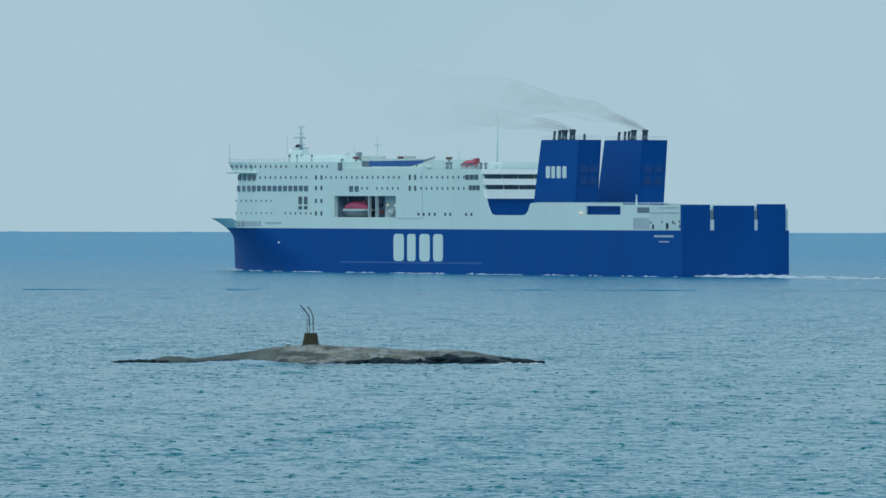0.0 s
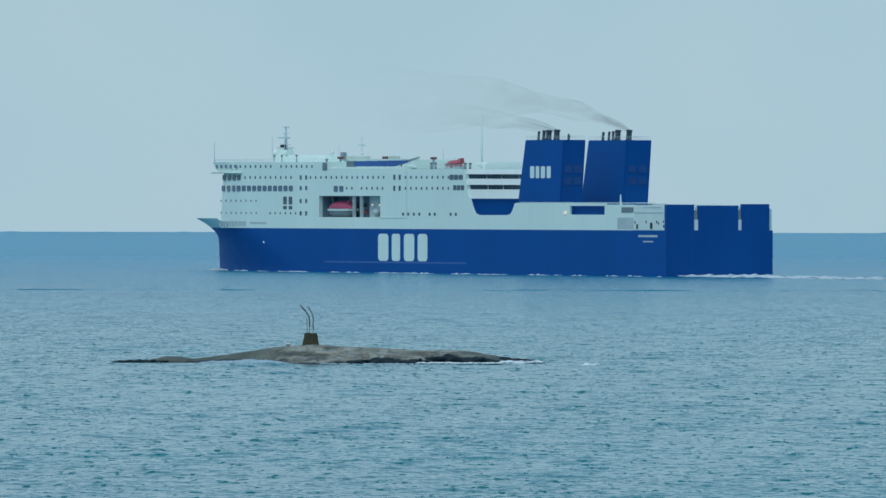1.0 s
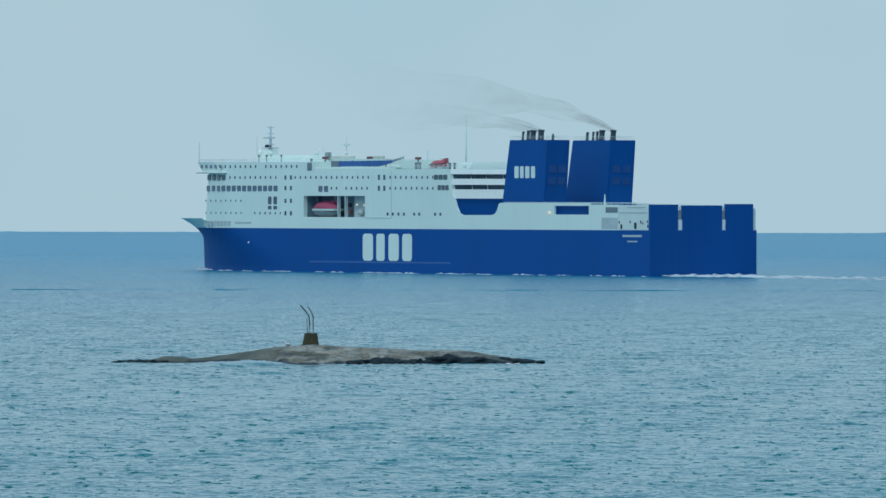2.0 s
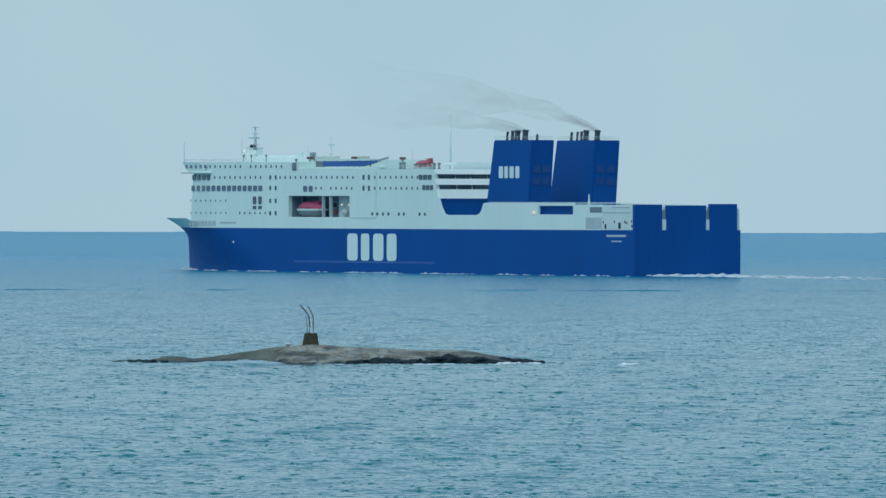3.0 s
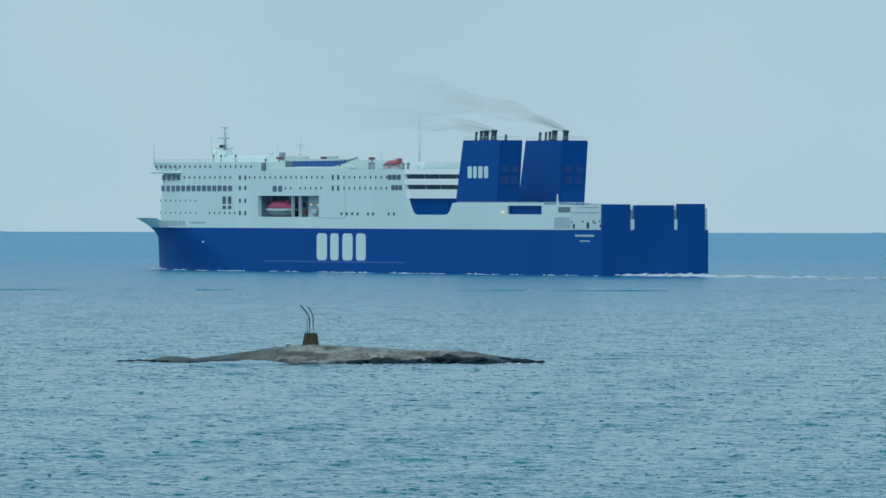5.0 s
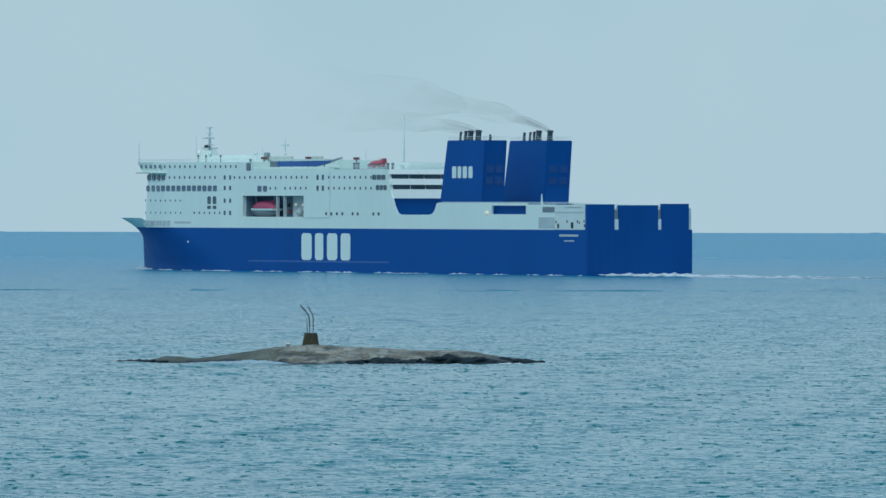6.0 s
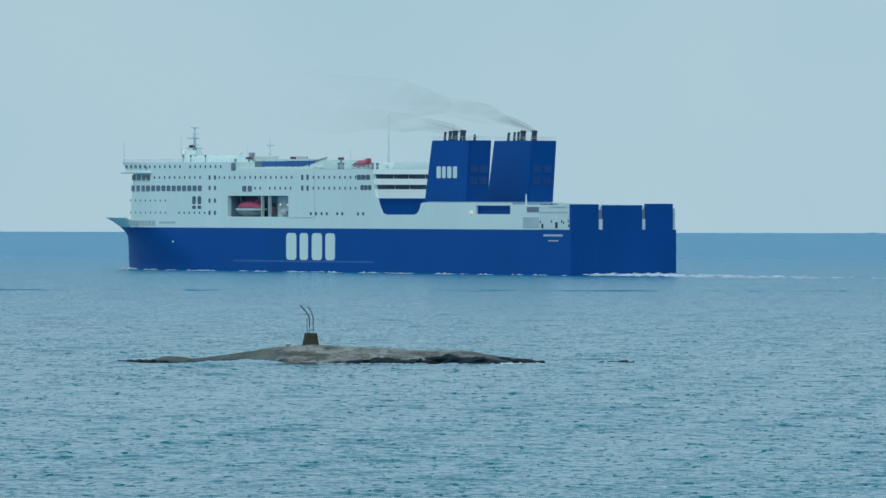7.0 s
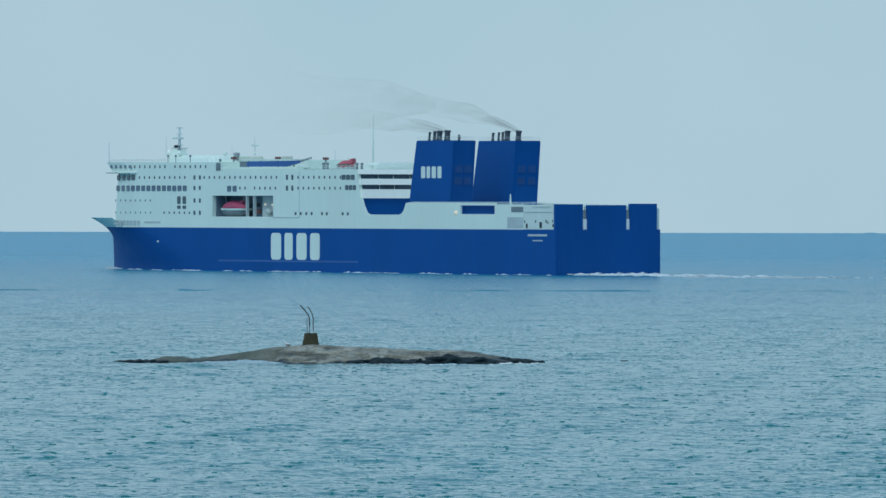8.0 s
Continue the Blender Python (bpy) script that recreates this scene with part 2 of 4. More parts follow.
def rock_material():
    """Grey-pink granite, with a wet dark algae belt near the water and pale lichen and droppings on top."""
    m = bpy.data.materials.new("skerry_granite")
    m.use_nodes = True
    t = m.node_tree
    p = t.nodes["Principled BSDF"]
    co = t.nodes.new("ShaderNodeTexCoord")
    sp = t.nodes.new("ShaderNodeSeparateXYZ")
    t.links.new(co.outputs["Object"], sp.inputs[0])
    patch, grain, wave_n = (t.nodes.new("ShaderNodeTexNoise") for _ in range(3))
    for n, s, d in ((patch, 0.35, 5), (grain, 4.0, 4), (wave_n, 0.28, 3)):
        n.inputs["Scale"].default_value, n.inputs["Detail"].default_value = s, d
        t.links.new(co.outputs["Object"], n.inputs["Vector"])
    ramp = t.nodes.new("ShaderNodeValToRGB")
    e = ramp.color_ramp.elements
    e[0].position, e[0].color = 0.41, (0.105, 0.108, 0.095, 1)
    e[1].position, e[1].color = 0.60, (0.35, 0.338, 0.292, 1)
    e.new(0.50).color = (0.22, 0.21, 0.175, 1)
    mixn = t.nodes.new("ShaderNodeMix")
    mixn.inputs["Factor"].default_value = 0.3
    t.links.new(patch.outputs[0], mixn.inputs["A"])
    t.links.new(grain.outputs[0], mixn.inputs["B"])
    t.links.new(mixn.outputs["Result"], ramp.inputs[0])
    # weathered joints run along and across the rock, with rusty stains between
    jmap, joint, thin, stain = (t.nodes.new(k) for k in ("ShaderNodeMapping", "ShaderNodeTexVoronoi", "ShaderNodeMapRange", "ShaderNodeTexNoise"))
    jmap.inputs["Scale"].default_value = (0.34, 0.62, 1.2)
    jmap.inputs["Rotation"].default_value = (0, 0, radians(17))
    wob = t.nodes.new("ShaderNodeVectorMath")
    wob.operation = "MULTIPLY_ADD"
    wob.inputs[1].default_value = (2.4, 2.4, 1.0)
    t.links.new(patch.outputs["Color"], wob.inputs[0])
    t.links.new(co.outputs["Object"], wob.inputs[2])
    t.links.new(wob.outputs[0], jmap.inputs["Vector"])
    joint.feature = "DISTANCE_TO_EDGE"
    joint.inputs["Scale"].default_value = 1.0
    t.links.new(jmap.outputs[0], joint.inputs["Vector"])
    thin.inputs["From Min"].default_value, thin.inputs["From Max"].default_value = 0.015, 0.075
    thin.inputs["To Min"].default_value, thin.inputs["To Max"].default_value = 0.55, 1.0
    t.links.new(joint.outputs[0], thin.inputs["Value"])
    stain.inputs["Scale"].default_value, stain.inputs["Detail"].default_value = 0.55, 4
    t.links.new(co.outputs["Object"], stain.inputs["Vector"])
    rusty, rfac, jointed = t.nodes.new("ShaderNodeMix"), t.nodes.new("ShaderNodeMapRange"), t.nodes.new("ShaderNodeMix")
    rusty.data_type = jointed.data_type = "RGBA"
    rusty.blend_type = jointed.blend_type = "MULTIPLY"
    rfac.inputs["From Min"].default_value, rfac.inputs["From Max"].default_value = 0.5, 0.66
    rusty.inputs["B"].default_value = (1.0, 0.86, 0.72, 1)
    t.links.new(stain.outputs[0], rfac.inputs["Value"])
    t.links.new(rfac.outputs[0], rusty.inputs["Factor"])
    t.links.new(ramp.outputs[0], rusty.inputs["A"])
    jointed.inputs["Factor"].default_value = 1.0
    t.links.new(rusty.outputs["Result"], jointed.inputs["A"])
    t.links.new(thin.outputs[0], jointed.inputs["B"])
    lichen = t.nodes.new("ShaderNodeMapRange")                 # one end carries a grey-green growth
    lichen.inputs["From Min"].default_value, lichen.inputs["From Max"].default_value = -21.5, -17.5
    lichen.inputs["To Min"].default_value, lichen.inputs["To Max"].default_value = 0.8, 0.0
    t.links.new(sp.outputs[0], lichen.inputs["Value"])
    grown = t.nodes.new("ShaderNodeMix")
    grown.data_type = "RGBA"
    grown.inputs["B"].default_value = (0.085, 0.098, 0.078, 1)
    t.links.new(lichen.outputs[0], grown.inputs["Factor"])
    t.links.new(jointed.outputs["Result"], grown.inputs["A"])
    level = t.nodes.new("ShaderNodeMath")
    level.operation = "MULTIPLY_ADD"
    level.inputs[1].default_value, level.inputs[2].default_value = -2.2, 0.92
    t.links.new(wave_n.outputs[0], level.inputs[0])
    above = t.nodes.new("ShaderNodeMath")
    above.operation = "ADD"
    t.links.new(sp.outputs[2], above.inputs[0])
    t.links.new(level.outputs[0], above.inputs[1])
    swell = t.nodes.new("ShaderNodeMapRange")                  # the low seaward end is washed higher up
    swell.inputs["From Min"].default_value, swell.inputs["From Max"].default_value = -6.0, 3.0
    swell.inputs["To Min"].default_value, swell.inputs["To Max"].default_value = 0.22, -0.34
    t.links.new(sp.outputs[0], swell.inputs["Value"])
    higher = t.nodes.new("ShaderNodeMath")
    higher.operation = "ADD"
    t.links.new(above.outputs[0], higher.inputs[0])
    t.links.new(swell.outputs[0], higher.inputs[1])
    wet = t.nodes.new("ShaderNodeMapRange")
    wet.inputs["From Min"].default_value, wet.inputs["From Max"].default_value = 0.12, 0.34
    t.links.new(higher.outputs[0], wet.inputs["Value"])
    mx = t.nodes.new("ShaderNodeMix")
    mx.data_type = "RGBA"
    mx.inputs["A"].default_value = (0.014, 0.021, 0.021, 1)
    t.links.new(wet.outputs[0], mx.inputs["Factor"])
    t.links.new(grown.outputs["Result"], mx.inputs["B"])
    t.links.new(mx.outputs["Result"], p.inputs["Base Color"])
    mr = t.nodes.new("ShaderNodeMapRange")
    mr.inputs["To Min"].default_value, mr.inputs["To Max"].default_value = 0.35, 0.85
    t.links.new(wet.outputs[0], mr.inputs["Value"])
    t.links.new(mr.outputs[0], p.inputs["Roughness"])
    b = t.nodes.new("ShaderNodeBump")
    b.inputs["Strength"].default_value, b.inputs["Distance"].default_value = 0.9, 0.3
    t.links.new(mixn.outputs["Result"], b.inputs["Height"])
    t.links.new(b.outputs[0], p.inputs["Normal"])
    return m


ROCK = rock_material()
WETROCK = material("wet_dark_rock", (0.022, 0.040, 0.050), 0.75, spec=0.2, spread=0.5, scale=0.8, fine=5.0, bump=0.12, second=(0.008, 0.013, 0.015))


def smoke_material(name, alpha, reach):
    """Thin smoke: ragged, and thinner the further it has drifted along its own x."""
    m = bpy.data.materials.new(name)
    m.use_nodes = True
    t = m.node_tree
    p = t.nodes["Principled BSDF"]
    p.inputs["Base Color"].default_value = (0.17, 0.165, 0.155, 1)
    p.inputs["Roughness"].default_value = 1.0
    p.inputs["Specular IOR Level"].default_value = 0.0
    co, mp, n, sp = (t.nodes.new(k) for k in ("ShaderNodeTexCoord", "ShaderNodeMapping", "ShaderNodeTexNoise", "ShaderNodeSeparateXYZ"))
    mp.inputs["Scale"].default_value = (0.07, 0.22, 0.36)
    n.inputs["Scale"].default_value, n.inputs["Detail"].default_value, n.inputs["Roughness"].default_value = 1.0, 4, 0.5
    t.links.new(co.outputs["Object"], mp.inputs["Vector"])
    t.links.new(mp.outputs[0], n.inputs["Vector"])
    t.links.new(co.outputs["Object"], sp.inputs[0])
    rag = t.nodes.new("ShaderNodeMapRange")
    rag.inputs["From Min"].default_value, rag.inputs["From Max"].default_value = 0.30, 0.72
    t.links.new(n.outputs[0], rag.inputs["Value"])
    thin = t.nodes.new("ShaderNodeMapRange")
    thin.interpolation_type = "SMOOTHERSTEP"
    thin.inputs["From Min"].default_value, thin.inputs["From Max"].default_value = -reach * 0.25, reach
    thin.inputs["To Min"].default_value, thin.inputs["To Max"].default_value = alpha, 0.0
    t.links.new(sp.outputs[0], thin.inputs["Value"])
    mul = t.nodes.new("ShaderNodeMath")
    mul.operation = "MULTIPLY"
    t.links.new(rag.outputs[0], mul.inputs[0])
    fade = t.nodes.new("ShaderNodeMath")
    fade.operation = "POWER"
    fade.inputs[1].default_value = 2.2
    t.links.new(thin.outputs[0], fade.inputs[0])
    t.links.new(fade.outputs[0], mul.inputs[1])
    t.links.new(mul.outputs[0], p.inputs["Alpha"])
    return m


# ---------------------------------------------------------------- mesh helpers
def mesh_of(name, bm, mat, smooth=False):
    me = bpy.data.meshes.new(name)
    bmesh.ops.recalc_face_normals(bm, faces=bm.faces)
    bm.to_mesh(me)
    bm.free()
    me.materials.append(mat)
    if smooth:
        me.polygons.foreach_set("use_smooth", [True] * len(me.polygons))
    return me


def part(name, bm, mat, parent=None, label="", smooth=False):
    """Links a bmesh as one mesh object under a thing or under a part."""
    ob = new(name, mesh_of(name, bm, mat, smooth))
    ob.parent = parent
    return tagged(ob, label)


def placed(name, me, parent, m):
    ob = new(name, me)
    ob.parent = parent
    ob.matrix_basis = m
    return ob


def box(bm, x0, x1, y0, y1, z0, z1, bevel=0.0):
    r = bmesh.ops.create_cube(bm, size=1.0, matrix=Matrix.Translation(((x0 + x1) / 2, (y0 + y1) / 2, (z0 + z1) / 2)) @ Matrix.Diagonal((abs(x1 - x0), abs(y1 - y0), abs(z1 - z0), 1)))
    if bevel:
        es = {e for v in r["verts"] for e in v.link_edges}
        bmesh.ops.bevel(bm, geom=list(es), offset=bevel, segments=2, affect="EDGES")
    return bm


def prism(bm, poly, z0, z1, top=None):
    """An upright prism on the outline poly (x, y); top: the outline at z1 where it differs."""
    lo = [bm.verts.new((x, y, z0)) for x, y in poly]
    hi = [bm.verts.new((x, y, z1)) for x, y in (top or poly)]
    n = len(lo)
    bm.faces.new(lo[::-1])
    bm.faces.new(hi)
    for i in range(n):
        bm.faces.new((lo[i], lo[(i + 1) % n], hi[(i + 1) % n], hi[i]))
    return bm


def slab(bm, poly, y0, y1):
    """A plate in the x-z plane with the outline poly (x, z), from y0 to y1."""
    a = [bm.verts.new((x, y0, z)) for x, z in poly]
    b = [bm.verts.new((x, y1, z)) for x, z in poly]
    n = len(a)
    bm.faces.new(a)
    bm.faces.new(b[::-1])
    for i in range(n):
        bm.faces.new((a[i], a[(i + 1) % n], b[(i + 1) % n], b[i]))
    return bm


def tube(bm, points, radius, sides=7, ends=True):
    """A round bar along the points; radius: one number or one for each point."""
    pts = [Vector(p) for p in points]
    radii = radius if isinstance(radius, (list, tuple)) else [radius] * len(pts)
    rings = []
    for i, p in enumerate(pts):
        d = (pts[min(i + 1, len(pts) - 1)] - pts[max(i - 1, 0)]).normalized()
        q = d.to_track_quat("Z", "Y")
        rings.append([bm.verts.new(p + q @ Vector((radii[i] * math.cos(k * math.tau / sides), radii[i] * math.sin(k * math.tau / sides), 0))) for k in range(sides)])
    for a, b in zip(rings, rings[1:]):
        for k in range(sides):
            bm.faces.new((a[k], a[(k + 1) % sides], b[(k + 1) % sides], b[k]))
    if ends:
        bm.faces.new(rings[0][::-1])
        bm.faces.new(rings[-1])
    return bm


def blob(bm, centre, size, detail=2, rough=0.15, seed=0.0):
    r = bmesh.ops.create_icosphere(bm, subdivisions=detail, radius=1.0)
    for v in r["verts"]:
        k = 1 + rough * noise.noise(v.co * 1.7 + Vector((seed, seed * 0.7, 3)))
        v.co = Vector(centre) + Vector((v.co.x * size[0], v.co.y * size[1], v.co.z * size[2])) * k
    return bm


def rounded(w, h, r, n=4):
    """A rounded rectangle about the origin, as (x, z)."""
    out = []
    for cx, cz, a0 in ((w / 2 - r, h / 2 - r, 0), (-w / 2 + r, h / 2 - r, 90), (-w / 2 + r, -h / 2 + r, 180), (w / 2 - r, -h / 2 + r, 270)):
        for k in range(n + 1):
            a = radians(a0 + 90 * k / n)
            out.append((cx + r * math.cos(a), cz + r * math.sin(a)))
    return out


# ---------------------------------------------------------------- sea
def chop(x, y, step):
    """The chop: over a hundred wave trains, from ripples to a low swell, most of them running towards the shore, none shorter
    than the mesh can carry. Gives the shift of each point; the crests draw together and stand sharper than the troughs."""
    rng = np.random.RandomState(5)
    d = np.zeros((3,) + x.shape)
    gust = 1 + 0.2 * np.sin(x * 0.11 + 1.3 * np.sin(y * 0.013)) * np.sin(y * 0.021 + 0.7 * np.sin(x * 0.05)) + 0.25 * np.sin(x * 0.37 + y * 0.05) * np.sin(y * 0.09 - x * 0.08)
    ease = 1 - 0.35 * np.clip((y - 1200) / 900, 0, 1)
    for k in range(136):
        lam = 0.8 * (30.0 / 0.8) ** rng.rand()
        way = radians(-90 + rng.normal(0, 50))
        amp = 0.0031 * min(lam, 7.0) ** 0.58 * (0.5 + rng.rand())
        cx, cy = math.cos(way), math.sin(way)
        w = math.tau / lam
        ph = w * (cx * x + cy * y) + rng.rand() * math.tau
        a = amp * gust * ease * np.clip(lam / (2.0 * step) - 0.7, 0, 1)
        d[2] += a * np.sin(ph)
        c = np.cos(ph) * a * 0.9
        d[0] += cx * c
        d[1] += cy * c
    # a rougher sea far out, which breaks up the line of the horizon
    out = np.clip((y - 4300) / 400, 0, 1)
    for k in range(9):
        lam, way = 11 * 4.5 ** rng.rand(), radians(rng.normal(0, 12))
        d[2] += 0.075 * out * np.sin(math.tau / lam * (math.cos(way) * x + math.sin(way) * y) + rng.rand() * math.tau)
    # low ridges of an old wash running across, broken along their length
    for y0, h, u in ((2074.0, 0.2, 0.0), (1668.0, 0.16, 2.0), (1500.0, 0.12, 4.1)):
        along = np.sin(x * 0.09 + u) + np.sin(x * 0.31 + 2.1 * u + 1) + 0.8 * np.sin(x * 0.83 + u * 3)
        d[2] += h * np.clip(along - 0.3, 0, 1.2) * np.exp(-(((y - y0 - 1.5 * np.sin(x * 0.05 + u)) / 2.6) ** 2))
    return d


def build_sea():
    ys = [620.0]
    while ys[-1] < 4950:
        ys.append(ys[-1] * (1 + 0.00045 * (ys[-1] / 700) ** 0.9))
    ys = np.array(ys)
    left, right = -0.047, 0.062                                  # the choppy part, as slopes of its two edges
    cols = np.linspace(left, right, 500)
    Y = np.repeat(ys[:, None], len(cols), 1)
    X = Y * cols[None, :]
    step = np.repeat(np.gradient(ys)[:, None], len(cols), 1)
    D = chop(X, Y, step)
    edge = np.clip(np.minimum(cols - left, right - cols) / 0.002, 0, 1)[None, :] * np.clip((ys - 620) / 8, 0, 1)[:, None] * np.clip((4950 - ys) / 25, 0, 1)[:, None]
    D = D * edge
    co = np.stack([X + D[0], Y + D[1], D[2]], -1).reshape(-1, 3)
    nr, nc = len(ys), len(cols)
    idx = np.arange(nr * nc).reshape(nr, nc)
    quads = np.stack([idx[:-1, :-1], idx[:-1, 1:], idx[1:, 1:], idx[1:, :-1]], -1).reshape(-1, 4)
    # the calm rest of the sheet, all round
    n0 = len(co)
    y0, y1 = ys[0], ys[-1]
    rest = np.array([(-4950, -4950, 0), (4950, -4950, 0), (4950, y0, 0), (right * y0, y0, 0), (left * y0, y0, 0), (-4950, y0, 0), (4950, y1, 0), (right * y1, y1, 0), (left * y1, y1, 0), (-4950, y1, 0)], float)
    co = np.vstack([co, rest])
    more = n0 + np.array([(0, 1, 2, 5), (3, 2, 6, 7), (5, 4, 8, 9)])
    quads = np.vstack([quads, more])
    me = bpy.data.meshes.new("sea")
    me.vertices.add(len(co))
    me.vertices.foreach_set("co", co.ravel())
    me.loops.add(quads.size)
    me.loops.foreach_set("vertex_index", quads.ravel().astype(np.int32))
    me.polygons.add(len(quads))
    me.polygons.foreach_set("loop_start", np.arange(0, quads.size, 4, dtype=np.int32))
    me.polygons.foreach_set("use_smooth", np.ones(len(quads), bool))
    me.update(calc_edges=True)
    me.validate()
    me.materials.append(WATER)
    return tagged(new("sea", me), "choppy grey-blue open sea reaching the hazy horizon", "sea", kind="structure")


SEA = build_sea()


# ---------------------------------------------------------------- skerry with its beacon
ROCK_Y = 1200.0
KX = 0.987
PROFILE = ((-39.2, -0.5), (-37.2, 0.1), (-34.6, 0.24), (-32.6, 0.62), (-31.2, 0.58), (-29.5, 0.34), (-27.5, 0.5), (-25.5, 0.70), (-22.8, 1.02), (-20.2, 1.40), (-17.6, 1.62), (-15.4, 1.74), (-13.8, 1.76),
           (-11.5, 1.62), (-8.2, 1.40), (-5.6, 1.2), (-2.2, 1.12), (0.5, 1.12), (3.0, 1.0), (4.4, 0.84), (5.6, 0.62), (7.4, 0.46), (9.8, 0.32), (11.2, -0.4))


def ridge(x):
    x /= KX
    rise = 0.04 + 0.22 * max(0.0, min(1.0, (x + 27) / 6)) * max(0.0, min(1.0, (10.4 - x) / 4))
    for (a, ha), (b, hb) in zip(PROFILE, PROFILE[1:]):
        if a <= x <= b:
            k = (x - a) / (b - a)
            return ha + (hb - ha) * k + rise
    return -0.5


def rock_height(x, y):
    """y from the ridge; towards the sea in front (minus) it falls in worn ledges."""
    top = ridge(x)
    half = 3.0 + 9.0 * max(0.0, min(1.0, top / 1.5))
    if y < 0:
        half *= 0.36 + 0.64 * max(0.0, min(1.0, (x + 20.6) / 2.2))
    k = abs(y) / half
    h = top - (top + 0.45) * min(1.4, k) ** 1.9
    n = noise.noise(Vector((x * 0.22, y * 0.22, 0.0))) * 0.22 + noise.noise(Vector((x * 0.75, y * 0.75, 4.0))) * 0.10 + noise.noise(Vector((x * 2.4, y * 2.4, 9.0))) * 0.055
    crack = abs(noise.noise(Vector((x * 0.2 + y * 0.15, y * 0.55, 17.0))))
    n -= 0.30 * max(0.0, 1 - crack / 0.09) * (0.25 + k)
    step = noise.noise(Vector((x * 0.11, y * 0.3, 31.0)))
    n += 0.16 * max(-1.0, min(1.0, step * 9))
    # the front breaks off in a low scarp on the seaward half
    lip = -5.6 + 1.6 * noise.noise(Vector((x * 0.35, 2.0, 5.0)))
    if x > -12:
        n -= 0.42 * max(0.0, min(1.0, (lip - y) / 0.5)) * min(1.0, (x + 12) / 2)
    return h + n * min(1.0, 0.5 + 0.9 * k) * (0.35 + 0.65 * max(0, min(1, top)))


def build_rock():
    xs, ys = np.arange(-39.2, 11.21, 0.16), np.arange(-17.0, 17.01, 0.22)
    vs = [(x, ROCK_Y + y, rock_height(x, y)) for y in ys for x in xs]
    n = len(xs)
    fs = [(j * n + i, j * n + i + 1, (j + 1) * n + i + 1, (j + 1) * n + i) for j in range(len(ys) - 1) for i in range(n - 1)
          if max(vs[j * n + i][2], vs[j * n + i + 1][2], vs[(j + 1) * n + i][2], vs[(j + 1) * n + i + 1][2]) > -0.6]
    me = bpy.data.meshes.new("skerry")
    me.from_pydata(vs, [], fs)
    me.polygons.foreach_set("use_smooth", [True] * len(me.polygons))
    me.materials.append(ROCK)
    return tagged(new("skerry", me), "low bare grey-brown granite skerry, dark and wet at the waterline", "rock", kind="")


skerry = build_rock()


def add_ledges():
    """Dark, wave-washed ledges at the seaward foot of the skerry."""
    rnd = random.Random(11)
    for x0, x1, dy, h, n in ((-1.4, 4.8, -6.6, 0.86, 3), (-10.8, -5.0, -9.0, 0.50, 5), (-4.6, -1.6, -8.6, 0.42, 4), (5.0, 11.3, -3.2, 0.66, 5), (-38.2, -33.0, -1.2, 0.19, 8)):
        for i in range(n):
            k = (i + 0.5) / n
            low = 0.6 + 0.4 * math.sin(math.pi * k) if x0 < 5 else 1.0 - 0.5 * k
            bm = bmesh.new()
            blob(bm, (0, 0, 0), ((x1 - x0) / n * rnd.uniform(1.0, 1.5), rnd.uniform(1.2, 2.0), (h + 0.1) * low * rnd.uniform(0.85, 1.1)), 4, 0.5, rnd.uniform(0, 60))
            for v in bm.verts:
                v.co.z += 0.10 * noise.noise(Vector((v.co.x * 1.6, v.co.y * 1.6, i + x0)))
            ledge = part("wet_ledge", bm, WETROCK, skerry, "dark wet rock ledge", smooth=True)
            ledge.matrix_basis = pose((x0 + (x1 - x0) * k) * KX + rnd.uniform(-0.2, 0.2), ROCK_Y + dy + rnd.uniform(-0.5, 0.5), 0.02)


add_ledges()


def build_beacon():
    base = tagged(new("beacon_base"), "weathered olive-brown concrete beacon stump with bent iron rods on the skerry", "beacon")
    base.matrix_basis = pose(-15.62 * KX, ROCK_Y - 0.4, 1.80)
    bm = bmesh.new()
    prism(bm, rounded(2.15, 2.15, 0.25), -0.3, 1.62, rounded(1.42, 1.42, 0.2))
    bmesh.ops.subdivide_edges(bm, edges=bm.edges[:], cuts=3, use_grid_fill=True)
    for v in bm.verts:
        v.co += Vector((noise.noise(v.co * 2.1), noise.noise(v.co * 2.1 + Vector((5, 0, 0))), noise.noise(v.co * 2.3 + Vector((0, 7, 0))))) * 0.06
    part("concrete_stump", bm, CONCRETE, base, "cracked olive-brown concrete")
    bm = bmesh.new()
    prism(bm, rounded(2.9, 2.7, 0.5), -0.6, -0.05, rounded(2.6, 2.4, 0.5))
    part("footing", bm, CONCRETE, base)
    rods = (([(-0.14, 0.1, 1.5), (-0.13, 0.1, 2.6), (-0.2, 0.1, 3.55), (-0.62, 0.1, 4.2), (-1.22, 0.1, 4.88)], 0.075),
            ([(0.28, -0.2, 1.5), (0.32, -0.2, 2.2), (0.27, -0.2, 2.7), (0.3, -0.2, 3.4), (0.08, -0.2, 4.1), (-0.36, -0.2, 4.75)], 0.06),
            ([(-0.4, 0.3, 1.5), (-0.42, 0.3, 2.4), (-0.45, 0.3, 3.4)], 0.04))
    for pts, r in rods:
        bm = bmesh.new()
        tube(bm, pts, r)
        part("iron_rod", bm, IRON, base, "thin bent rusty rod", smooth=True)


build_beacon()


# ---------------------------------------------------------------- the ferry
# Ship space: x forward from the transom, y to port, z up from the waterline.
LENGTH, HALF = 230.0, 15.5
ship = tagged(new("ferry"), "large blue and white car ferry with twin blue funnels, under way", "ferry")


